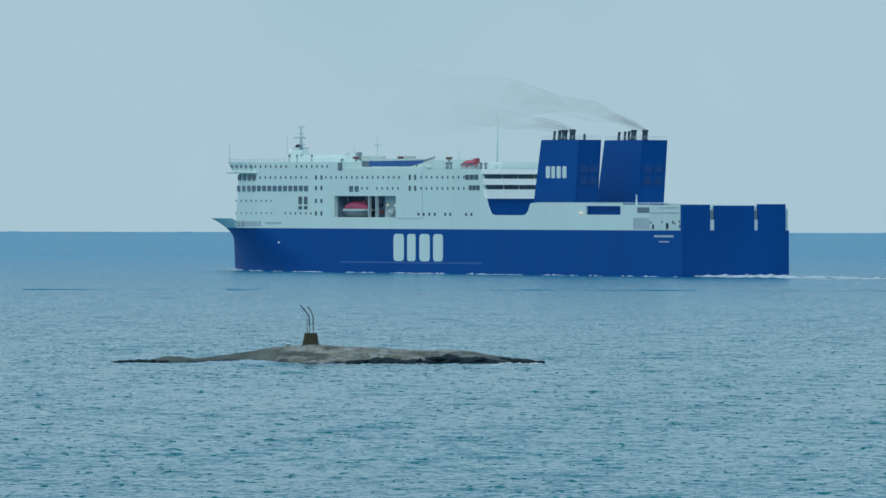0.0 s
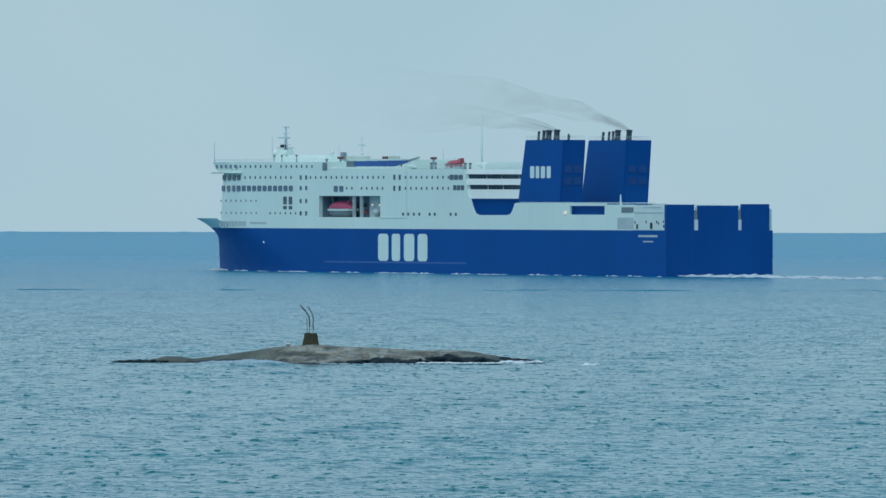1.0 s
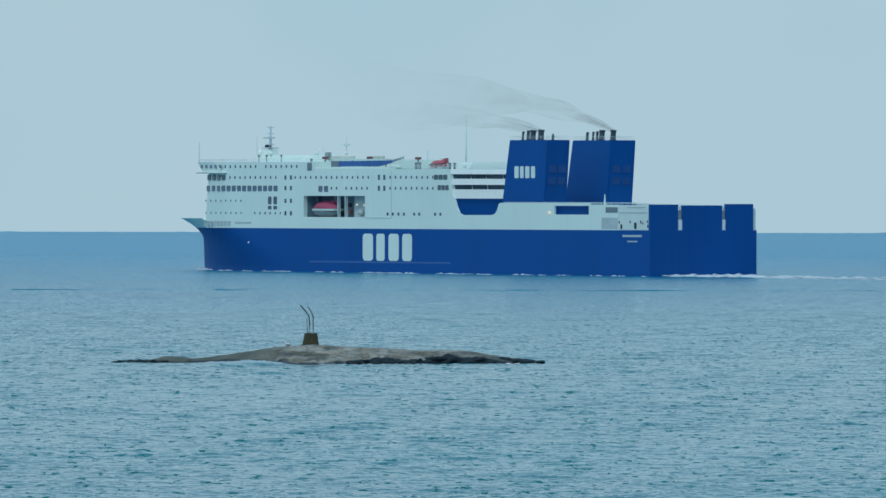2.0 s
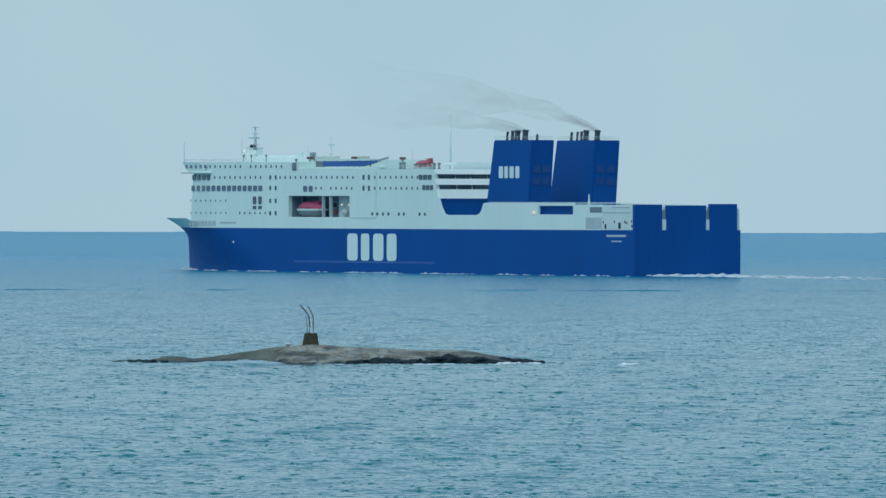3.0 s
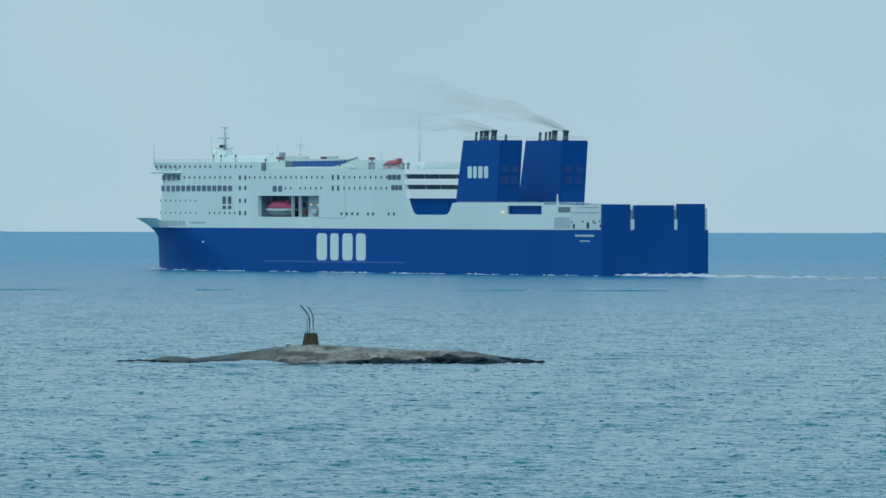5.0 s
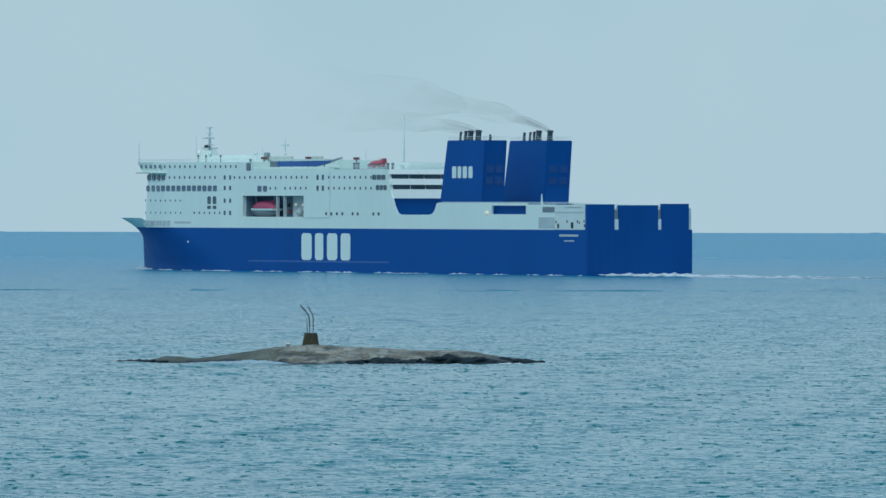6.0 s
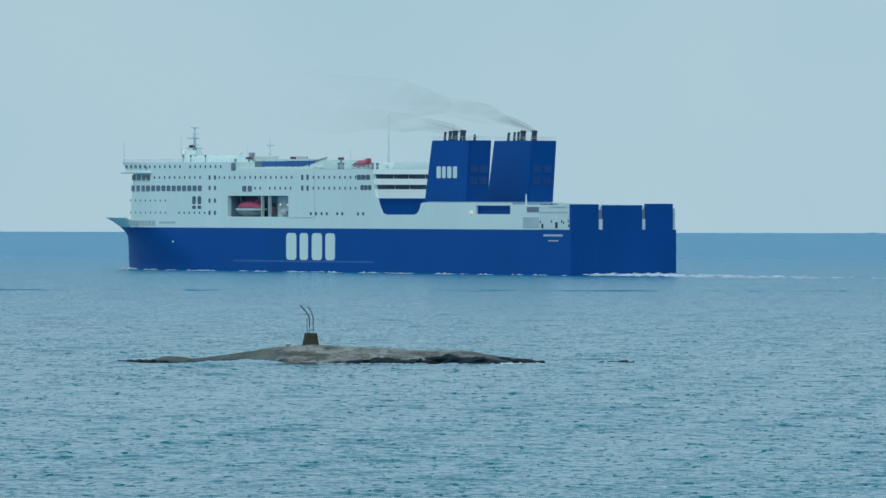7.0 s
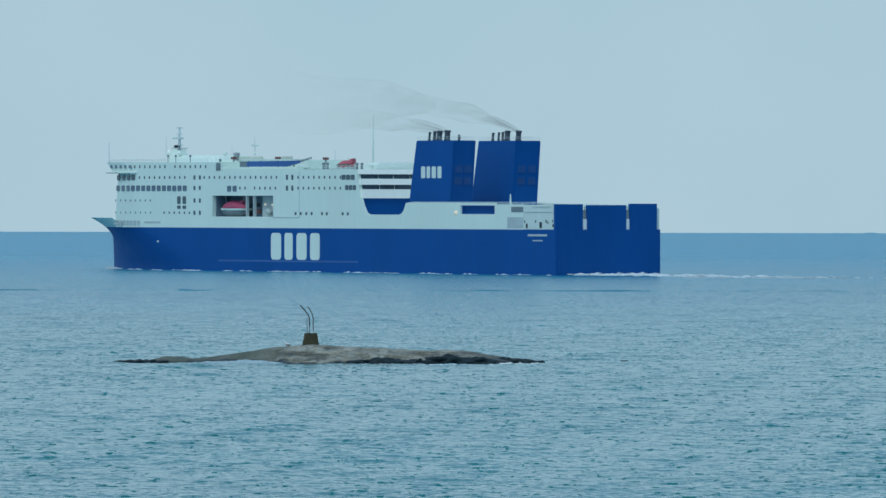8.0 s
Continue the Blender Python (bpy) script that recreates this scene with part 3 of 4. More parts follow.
def stem_x(z):
    """Where the stem stands at the height z: nearly upright, then raking far forward under the bulwark."""
    return 220.6 + 0.07 * max(0, z) + 0.34 * max(0, z - 7.5) ** 2


def hull_half(x, z):
    full = 152 + 2.8 * max(0, z)
    if x <= full:
        return HALF
    k = min(1.0, (x - full) / (stem_x(z) - full))
    return HALF * (1 - k ** 2.0)


def hull_mesh(bm, levels, xs, thick=None):
    """Both sides of the hull between the levels, lofted along xs (fractions of the length at each level)."""
    for side in (1, -1):
        rows = []
        for z in levels:
            stem = stem_x(z)
            rows.append([bm.verts.new((x * stem, side * hull_half(x * stem, z), z)) for x in xs])
        for a, b in zip(rows, rows[1:]):
            for i in range(len(xs) - 1):
                f = (a[i], a[i + 1], b[i + 1], b[i])
                bm.faces.new(f if side > 0 else f[::-1])
    return bm


FINE = [0, 0.2, 0.4, 0.6] + [0.64 + 0.36 * i / 40 for i in range(41)]
bm = bmesh.new()
hull_mesh(bm, [-4, -1, 0.5, 2, 4, 6, 8, 9.0, 9.8, 10.6], FINE)
bmesh.ops.remove_doubles(bm, verts=bm.verts, dist=0.002)
hull = part("hull", bm, BLUE, ship, "deep blue painted steel hull", smooth=True)
bm = bmesh.new()
box(bm, 0.0, 0.8, -HALF + 0.02, HALF - 0.02, -3, 10.65)
part("transom", bm, BLUE, ship)
FORE = [0.86 + 0.14 * i / 24 for i in range(25)]
bm = bmesh.new()
hull_mesh(bm, [10.6, 11.0, 11.5, 12.0, 12.5, 13.0], FORE)
bulwark = part("bow_bulwark", bm, WHITE, ship, "white flared bulwark", smooth=True)
bm = bmesh.new()
prism(bm, [(0.5, 15.3), (176, 15.3), (188, 14.2), (206, 9.5), (217, 4), (222.5, 0), (217, -4), (206, -9.5), (188, -14.2), (176, -15.3), (0.5, -15.3)], 10.0, 10.46)
part("main_deck", bm, DECK, ship)

# stern towers with the narrow gaps between them
for y0, y1, zt in ((7.45, 15.48, 16.75), (-5.4, 6.1, 16.55), (-14.5, -6.55, 16.9)):
    bm = bmesh.new()
    box(bm, 0.0, 0.8, y0, y1, 10.65, zt)
    part("stern_tower", bm, BLUE, ship)
for y0, y1 in ((6.0, 7.55), (-6.65, -5.3)):
    bm = bmesh.new()
    box(bm, 0.3, 1.0, y0, y1, 10.6, 13.2, 0.05)
    panel = part("stern_gap_panel", bm, BRIGHT, ship, "white panel between the blue towers")
    bm = bmesh.new()
    box(bm, 0.5, 0.7, y0 + 0.1, y1 - 0.1, 13.2, 15.4, 0.05)
    part("gap_grille", bm, STEEL, panel)
for y in (7.3, 6.3, -5.6, -6.4):
    bm = bmesh.new()
    tube(bm, [(0.95, y, 10.5), (0.95, y, 16.2)], 0.12)
    part("guide_post", bm, STEEL, ship)

# lower superstructure: the white band along the side
P = HALF
FRONT = [(188.0, P), (198.5, 13.8), (203.2, 10.4), (206.6, 6), (208.5, 0)]


def outline(x0, lift_x=0.0, half=P, front=FRONT):
    a = [(x0, half)] + [(x + lift_x, y * half / P) for x, y in front]
    return a + [(x, -y) for x, y in a[::-1] if y > 0.01]


bm = bmesh.new()
prism(bm, outline(63.0), 10.6, 13.3)                                          # band below the boat bay
prism(bm, [(150.6, P)] + FRONT + [(x, -y) for x, y in FRONT[::-1][1:]] + [(150.6, -P)], 13.3, 18.7,
      [(150.6, P)] + [(x - 0.6, y) for x, y in FRONT] + [(x - 0.6, -y) for x, y in FRONT[::-1][1:]] + [(150.6, -P)])
prism(bm, [(84.1, P), (122.9, P), (122.9, -P), (84.1, -P)], 13.3, 18.7)
prism(bm, [(122.9, 10.2), (150.6, 10.2), (150.6, -P), (122.9, -P)], 13.3, 18.7)   # behind the bay
prism(bm, outline(84.2, -0.6), 18.7, 24.6, outline(85.6, -1.3))
bm.normal_update()
house = part("superstructure", bm, WHITE, ship, "white painted steel decks")
# bridge deck, leaning forward over the front
bm = bmesh.new()
prism(bm, outline(146.5, 1.4), 24.6, 27.2, outline(146.5, 4.0, P))
prism(bm, outline(186.0, 3.2, 16.2), 24.38, 24.6)
part("bridge_deck", bm, WHITE, house, "white bridge deck overhanging the front")
bm = bmesh.new()
prism(bm, outline(86.0, 0.2, P - 0.03), 24.6, 25.3)
top = part("top_deck", bm, WHITE, ship)
bm = bmesh.new()
tube(bm, [(194, 16.1, 24.45), (201.5, 14.85, 24.45), (205, 12.4, 24.45)], 0.09)
part("wing_edge", bm, SHADE, house, "dark edge under the bridge wing")

# the aft wall with its ribbon windows above the cut in the bulwark
bm = bmesh.new()
slab(bm, [(63.0, 13.31), (63.0, 17.1), (64.0, 16.9), (64.9, 15.2), (65.8, 14.4), (67.2, 14.1), (79.6, 14.1), (81.0, 14.5), (82.2, 16.1), (83.2, 18.2), (84.08, 18.6), (84.08, 13.31)], P - 0.35, P)
part("bulwark_cut", bm, WHITE, house, "white side plate with a rounded cut-out")
bm = bmesh.new()
box(bm, 83.7, 84.05, -14.9, 14.9, 13.3, 18.1)
part("aft_wall_lower", bm, BLUE, house, "blue lower aft wall")
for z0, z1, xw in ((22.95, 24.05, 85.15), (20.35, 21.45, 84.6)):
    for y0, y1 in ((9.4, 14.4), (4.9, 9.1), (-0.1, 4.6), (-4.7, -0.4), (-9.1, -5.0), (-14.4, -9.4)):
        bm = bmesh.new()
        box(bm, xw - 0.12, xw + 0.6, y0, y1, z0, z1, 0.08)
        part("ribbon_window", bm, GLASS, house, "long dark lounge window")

# These bands are lightened and lean back, standing in for more light.
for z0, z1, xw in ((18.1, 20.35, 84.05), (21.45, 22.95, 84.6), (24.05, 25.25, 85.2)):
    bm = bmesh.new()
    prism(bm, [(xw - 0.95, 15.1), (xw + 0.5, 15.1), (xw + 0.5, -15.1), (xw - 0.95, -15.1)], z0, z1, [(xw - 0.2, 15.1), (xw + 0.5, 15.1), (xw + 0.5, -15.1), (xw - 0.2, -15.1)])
    part("aft_wall_band", bm, BRIGHT, house, "lightened white band of the aft wall")

# boat bay
bm = bmesh.new()
box(bm, 123.0, 150.5, 10.1, 10.3, 13.3, 18.7)
bay = part("boat_bay", bm, BAYGREY, ship, "recessed bay with a shaded grey back wall")
for x in (135.3, 132.0):
    bm = bmesh.new()
    box(bm, x - 0.17, x + 0.17, 14.6, 15.4, 13.25, 18.75)
    part("bay_pillar", bm, GREYW, bay)
bm = bmesh.new()
box(bm, 123, 150.6, 14.9, 15.45, 13.25, 13.42)
part("bay_sill", bm, WHITE, bay)
bm = bmesh.new()
box(bm, 123.4, 131.6, 12.6, 12.9, 13.35, 18.6)
part("bay_lining", bm, GREYW, bay, "pale grey inner panel")
bm = bmesh.new()
blob(bm, (127.8, 13.6, 14.7), (1.3, 0.8, 0.8), 2, 0.1)
part("raft_canister", bm, GREYW, bay, smooth=True)
# dark sheets added over the bay's end walls to hold its shade
for x in (150.25, 123.05):
    bm = bmesh.new()
    box(bm, x, x + 0.25, 10.3, 14.5, 13.35, 18.65)
    part("bay_end_shade", bm, BAYGREY, bay)
for x, z in ((126.0, 16.4), (129.3, 16.5)):
    bm = bmesh.new()
    blob(bm, (x, 13.6, z), (0.42, 0.3, 0.3), 2, 0)
    part("bay_lamp", bm, LAMP, bay, "small lit deck lamp", smooth=True)
bm = bmesh.new()
box(bm, 132.5, 134.7, 12.6, 13.4, 14.2, 15.3, 0.1)
part("winch_box", bm, RUST, bay)
bm = bmesh.new()
box(bm, 132.6, 134.6, 12.8, 13.4, 15.9, 16.9, 0.1)
part("davit_box", bm, NEARBLACK, bay)

boat = tagged(new("lifeboat"), "enclosed lifeboat with faded red canopy and white stripe in its bay", "lifeboat")
bm = bmesh.new()
blob(bm, (0, 0, 1.35), (5.7, 1.5, 1.3), 3, 0.0)
part("boat_hull", bm, SHADE, boat, "grey-blue boat hull", smooth=True)
bm = bmesh.new()
prism(bm, [(-5.2, 1.5), (4.3, 1.5), (5.5, 0), (4.3, -1.5), (-5.2, -1.5), (-5.75, 0)], 1.65, 2.15, [(-5.3, 1.62), (4.4, 1.62), (5.65, 0), (4.4, -1.62), (-5.3, -1.62), (-5.9, 0)])
part("boat_stripe", bm, WHITE, boat, "white gunwale band")
bm = bmesh.new()
blob(bm, (0, 0, 2.15), (5.6, 1.58, 1.95), 3, 0.05)
for v in bm.verts:
    v.co.z = max(v.co.z, 2.1)
part("boat_canopy", bm, RED, boat, "faded red rigid canopy", smooth=True)
bm = bmesh.new()
box(bm, -4.6, -2.6, -0.75, 0.75, 3.3, 4.2, 0.3)
part("boat_cockpit", bm, RED, boat, "raised red steering cockpit")
for x in (-4.3, 4.0):
    bm = bmesh.new()
    tube(bm, [(x, 0, 3.3), (x, 0.4, 5.2)], 0.14)
    part("boat_fall", bm, STEEL, boat)

# port windows along the side, deck by deck
pane_cache = {}


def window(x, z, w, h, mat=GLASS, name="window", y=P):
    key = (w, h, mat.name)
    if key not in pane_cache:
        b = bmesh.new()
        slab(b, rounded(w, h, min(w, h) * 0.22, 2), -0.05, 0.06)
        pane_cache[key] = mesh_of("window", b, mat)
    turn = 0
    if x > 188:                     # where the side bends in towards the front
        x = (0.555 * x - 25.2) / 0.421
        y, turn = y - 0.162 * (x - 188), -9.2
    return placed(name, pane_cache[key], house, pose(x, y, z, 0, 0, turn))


def row(first, count, z, w, h, pitch=2.36, mat=GLASS, skip=()):
    for i in range(count):
        if i not in skip:
            window(first - pitch * i, z, w, h, mat)


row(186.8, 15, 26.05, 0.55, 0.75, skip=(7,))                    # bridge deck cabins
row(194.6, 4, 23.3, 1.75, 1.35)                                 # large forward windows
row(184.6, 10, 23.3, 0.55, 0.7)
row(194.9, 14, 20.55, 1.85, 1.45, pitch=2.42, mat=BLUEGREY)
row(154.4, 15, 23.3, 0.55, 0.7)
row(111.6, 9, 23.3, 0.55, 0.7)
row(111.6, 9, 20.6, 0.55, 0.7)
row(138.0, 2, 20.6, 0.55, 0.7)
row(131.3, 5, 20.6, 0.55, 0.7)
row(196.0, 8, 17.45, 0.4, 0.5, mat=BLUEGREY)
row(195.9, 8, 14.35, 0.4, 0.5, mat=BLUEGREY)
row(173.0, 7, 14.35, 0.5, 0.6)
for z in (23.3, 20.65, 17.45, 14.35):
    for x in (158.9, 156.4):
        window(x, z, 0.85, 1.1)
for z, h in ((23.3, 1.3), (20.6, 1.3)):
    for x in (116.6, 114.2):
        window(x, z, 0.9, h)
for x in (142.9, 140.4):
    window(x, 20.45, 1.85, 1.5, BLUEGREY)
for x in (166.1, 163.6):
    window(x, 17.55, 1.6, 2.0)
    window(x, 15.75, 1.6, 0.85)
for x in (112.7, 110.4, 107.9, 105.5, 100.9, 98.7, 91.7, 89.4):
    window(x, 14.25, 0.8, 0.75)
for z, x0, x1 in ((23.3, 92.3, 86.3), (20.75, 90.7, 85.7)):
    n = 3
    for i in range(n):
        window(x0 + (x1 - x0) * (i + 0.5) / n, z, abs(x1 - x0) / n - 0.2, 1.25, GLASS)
# mooring ports in the bow bulwark, and the wing windows
b = bmesh.new()
slab(b, rounded(1.5, 1.3, 0.2, 2), -0.08, 0.08)
port_mesh = mesh_of("mooring_port", b, GREYW)
for i in range(8):
    x = 198.6 - 1.95 * i
    on_hull = x > 193.5
    slope = math.degrees(math.atan(hull_half(x + 0.5, 11.7) - hull_half(x - 0.5, 11.7))) if on_hull else -9.2 if x > 188 else 0
    placed("mooring_port", port_mesh, ship, pose(x, max(hull_half(x, 11.7) if on_hull else 0, P - max(0, x - 188) * 0.162) + 0.04, 11.7, 0, 0, slope))
b = bmesh.new()
slab(b, rounded(7.5, 0.5, 0.1, 2), -0.05, 0.06)
placed("vent_grille", mesh_of("vent_grille", b, GREYW), house, pose(178.5, P, 11.9))
for i in range(5):
    window(197.2 - 2.2 * i, 26.1, 1.2, 0.8, BLUEGREY, y=P + 0.52)
b = bmesh.new()
box(b, 110.9, 111.05, P, P + 0.12, 13.4, 24.8)
part("plate_seam", b, PALE, house)
b = bmesh.new()
box(b, 111.0, 123.0, P, P + 0.12, 13.25, 13.4)
part("ledge", b, PALE, house)

# white side aft of the cut
bm = bmesh.new()
slab(bm, [(13.4, 10.6), (13.4, 16.7), (25.7, 16.7), (25.7, 14.3), (40.3, 14.3), (40.3, 16.5), (41, 17.1), (62.98, 17.1), (62.98, 10.6)], P - 0.5, P)
slab(bm, [(25.5, 16.4), (25.5, 17.08), (41.2, 17.08), (41.2, 16.4)], P - 0.45, P - 0.01)
aft = part("aft_side", bm, WHITE, ship, "white side plating")
bm = bmesh.new()
box(bm, 25.2, 40.8, P - 1.6, P - 1.2, 14.0, 16.7)
part("recess_back", bm, BLUE, aft, "blue recess")
bm = bmesh.new()
box(bm, 0.85, 13.4, P - 4, P - 0.02, 10.6, 16.6, 0.08)
part("mooring_house", bm, CREAM, aft, "cream mooring deck housing with dark openings")
bm = bmesh.new()
box(bm, 13.5, 62, -P, P - 0.6, 10.7, 13.8)
box(bm, 3.2, 13.4, -P, P - 4.2, 10.7, 13.6)
part("aft_deckhouse", bm, GREYW, aft)
bm = bmesh.new()
slab(bm, [(0.4, 10.7), (0.4, 15.6), (1.6, 16.5), (62.9, 17.1), (62.9, 10.7)], -P + 0.01, -P + 0.7)
part("starboard_plate", bm, WHITE, aft)
# openings are dark plates whose colour gives the shade inside
b = bmesh.new()
slab(b, rounded(1.3, 2.0, 0.3, 2), -0.05, 0.06)
opening = mesh_of("mooring_opening", b, NEARBLACK)
for x, z, k in ((12.1, 11.5, 0.55), (6.25, 11.7, 0.75), (13.0, 12.5, 0.3), (8.4, 12.6, 0.32), (4.0, 12.6, 0.36), (3.2, 12.3, 0.3), (1.3, 12.7, 0.3), (1.1, 11.6, 0.35)):
    o = placed("mooring_opening", opening, aft, pose(x, P, z) @ Matrix.Scale(k, 4))
for z0, z1, x0, x1 in ((14.75, 14.95, 1.4, 13.2), (16.0, 16.2, 2.0, 9.5)):
    bm = bmesh.new()
    box(bm, x0, x1, P - 0.1, P + 0.08, z0, z1)
    part("housing_rail", bm, GREYW, aft)
bm = bmesh.new()
box(bm, 13.6, 20.3, P - 0.05, P + 0.05, 10.9, 13.6)
part("grey_door_panel", bm, GREYW, aft, "grey side door panel")
bm = bmesh.new()
box(bm, 13.6, 18.6, P - 0.05, P + 0.06, 14.8, 16.1)
part("dark_vent", bm, SHADE, aft)
bm = bmesh.new()
blob(bm, (42.2, P + 0.1, 14.6), (0.7, 0.35, 0.5), 2, 0)
part("deck_lamp", bm, LAMP, aft, "lit deck floodlight", smooth=True)

# white blocks and pale bars painted on the hull
def mark(parent, x0, x1, zc, h, y, label):
    """One white mark: an upright rounded block."""
    bm = bmesh.new()
    slab(bm, [((x0 + x1) / 2 + px, zc + pz) for px, pz in rounded(x0 - x1, h, (x0 - x1) * 0.22)], y - 0.02, y + 0.05)
    part("white_mark", bm, WHITE, parent, label)


for x0, x1 in ((123.8, 119.2), (117.7, 114.0), (112.3, 107.7), (106.2, 101.9)):
    mark(hull, x0, x1, 6.05, 6.7, HALF, "white painted block on the blue side")
for x0, x1, z0, z1 in ((11.6, 3.6, 9.0, 9.5), (9.6, 5.4, 7.8, 8.1)):
    bm = bmesh.new()
    slab(bm, [(x0, z0), (x1, z0), (x1, z1), (x0, z1)], HALF - 0.02, HALF + 0.04)
    part("pale_bar", bm, GREYW, hull, "pale painted bar")
bm = bmesh.new()
box(bm, 85, 148, HALF - 0.1, HALF + 0.04, 2.15, 2.55)
part("rubbing_strake", bm, STRAKE, hull)
bm = bmesh.new()
blob(bm, (176.0, HALF - 0.6, 7.0), (0.35, 0.9, 0.35), 2, 0)
part("hull_fitting", bm, WHITE, hull, smooth=True)


# funnels
def build_funnel(y0, y1, mark):
    bm = bmesh.new()
    lo = [(48.5, y0), (67.1, y0), (67.1, y1), (48.5, y1)]
    hi = [(46.7, y0), (63.2, y0), (63.2, y1), (46.7, y1)]
    prism(bm, lo, 13.8, 32.3, hi)
    bmesh.ops.bevel(bm, geom=bm.edges[:], offset=0.18, segments=2, affect="EDGES")
    f = part("funnel", bm, BLUE, ship, "deep blue funnel casing")
    # louvres on the aft face
    for j in range(2):
        for k in range(2):
            yc, zc = y0 + (y1 - y0) * (0.3 + 0.42 * j), 25.6 - 2.9 * k
            xw = 48.5 - 1.8 * (zc - 13.8) / 18.5
            bm = bmesh.new()
            box(bm, xw - 0.03, xw + 0.2, yc - 1.15, yc + 1.15, zc - 1.2, zc + 1.2)
            for s in range(5):
                box(bm, xw - 0.07, xw - 0.034, yc - 1.1, yc + 1.1, zc - 1.05 + s * 0.48, zc - 0.8 + s * 0.48)
            part("louvre", bm, LOUVRE, f, "dark blue vent louvre")
    # uptakes
    for x, yk, r, h in mark:
        bm = bmesh.new()
        tube(bm, [(x, yk, 32.2), (x, yk, 32.9), (x - 0.1, yk, 33.6), (x - 0.25, yk, 32.3 + h)], [r * 1.25, r, r * 0.9, r * 0.95], 10)
        tube(bm, [(x - 0.25, yk, 32.3 + h - 0.35), (x - 0.25, yk, 32.3 + h - 0.1)], r * 1.15, 10)
        part("uptake", bm, UPTAKE, f, "sooty exhaust uptake")
    rail(f, [(47.0, y1 - 0.2), (62.9, y1 - 0.2), (62.9, y0 + 0.2), (47.0, y0 + 0.2), (47.0, y1 - 0.2)], 32.3, 0.9, 3.2, 0.028)
    return f


def rail(parent, pts, z, h, gap, r=0.05, name="railing"):
    """A railing on posts along the way pts."""
    bm = bmesh.new()
    for (xa, ya), (xb, yb) in zip(pts, pts[1:]):
        d = math.hypot(xb - xa, yb - ya)
        n = max(1, round(d / gap))
        for i in range(n + 1):
            k = i / n
            tube(bm, [(xa + (xb - xa) * k, ya + (yb - ya) * k, z), (xa + (xb - xa) * k, ya + (yb - ya) * k, z + h)], r, 4)
        for q in (1.0, 0.55):
            tube(bm, [(xa, ya, z + h * q), (xb, yb, z + h * q)], r, 4)
    return part(name, bm, WHITE, parent)


port_funnel = build_funnel(6.45, 12.95, [(62.2, 9.7, 0.3, 2.1), (60.0, 9.7, 0.42, 2.3), (57.9, 9.7, 0.72, 2.4), (54.5, 9.7, 0.75, 2.5), (50.4, 9.0, 0.3, 0.8)])
build_funnel(-12.95, -5.6, [(61.8, -9.0, 0.34, 2.0), (60.3, -9.7, 0.3, 2.1), (58.6, -9.7, 0.34, 2.2), (56.6, -9.7, 0.72, 2.5), (51.8, -9.7, 0.72, 2.5)])
for x0, x1 in ((61.0, 59.2), (58.6, 57.1), (56.4, 54.6), (53.9, 52.2)):
    mark(port_funnel, x0, x1, 24.5, 2.9, 12.95, "white painted block on the blue funnel")

# top deck


def gear(name, build, mat, label="", smooth=False, parent=top):
    b = bmesh.new()
    build(b)
    return part(name, b, mat, parent, label, smooth)


gear("deckhouse", lambda b: prism(b, [(x + 174, y) for x, y in rounded(22, 14, 2.5)], 27.2, 29.0, [(x + 174, y) for x, y in rounded(19, 11, 2.5)]), WHITE, "low white deckhouse")
gear("mast_house", lambda b: prism(b, [(x + 189.7, y) for x, y in rounded(5.0, 4.4, 0.8)], 27.2, 30.5, [(x + 189.7, y) for x, y in rounded(3.0, 2.4, 0.6)]), WHITE, "tapered white mast foot")
gear("deckhouse", lambda b: box(b, 124, 168, -8, 5, 25.2, 27.7, 0.3), WHITE)
gear("deckhouse", lambda b: prism(b, [(86.5, 9), (96, 9), (99, 4), (99, -9), (86.5, -9)], 25.2, 27.0, [(88, 7), (93, 7), (95, 4), (95, -7), (88, -7)]), WHITE, "low white aft deckhouse")
gear("deck_slab", lambda b: box(b, 110, 146.5, 8.5, 15.0, 25.3, 25.9, 0.1), WHITE)
gear("blue_windscreen", lambda b: slab(b, [(136.0, 26.0), (136.0, 27.3), (112.5, 27.45), (112.5, 26.9), (118.5, 26.0)], 14.2, 14.7), STRAKE, "blue band along the open deck")
gear("windscreen_roof", lambda b: prism(b, [(138.5, 14.8), (114.5, 14.8), (114.5, 9.5), (138.5, 9.5)], 27.45, 27.85), WHITE)
for x in (135.4, 130.0, 125.0, 120.0, 115.0):
    gear("screen_post", lambda b: tube(b, [(x, 14.5, 25.8), (x, 14.5, 27.5)], 0.12, 6), NEARBLACK)
gear("screen_shade", lambda b: box(b, 136.0, 139.5, 14.0, 14.6, 25.9, 27.3), SHADE)
gear("slanting_boom", lambda b: tube(b, [(118.5, 13.5, 27.2), (113, 13.5, 27.4), (108.7, 13.5, 28.2)], [0.3, 0.3, 0.24]), STEEL, smooth=True)
gear("service_boat", lambda b: blob(b, (111.9, 14.2, 25.9), (3.2, 0.9, 0.6), 3, 0.05), WHITE, "small white covered boat", smooth=True)
for x0, x1 in ((152.7, 142.0), (133.3, 128.5)):
    gear("wind_screen", lambda b: box(b, x0, x1, 5.8, 6.2, 27.6, 28.6, 0.08), SAND, "sand-coloured wind screen")
gear("screen_stack", lambda b: box(b, 153.0, 154.6, 5.6, 6.6, 27.6, 29.6, 0.1), STEEL)
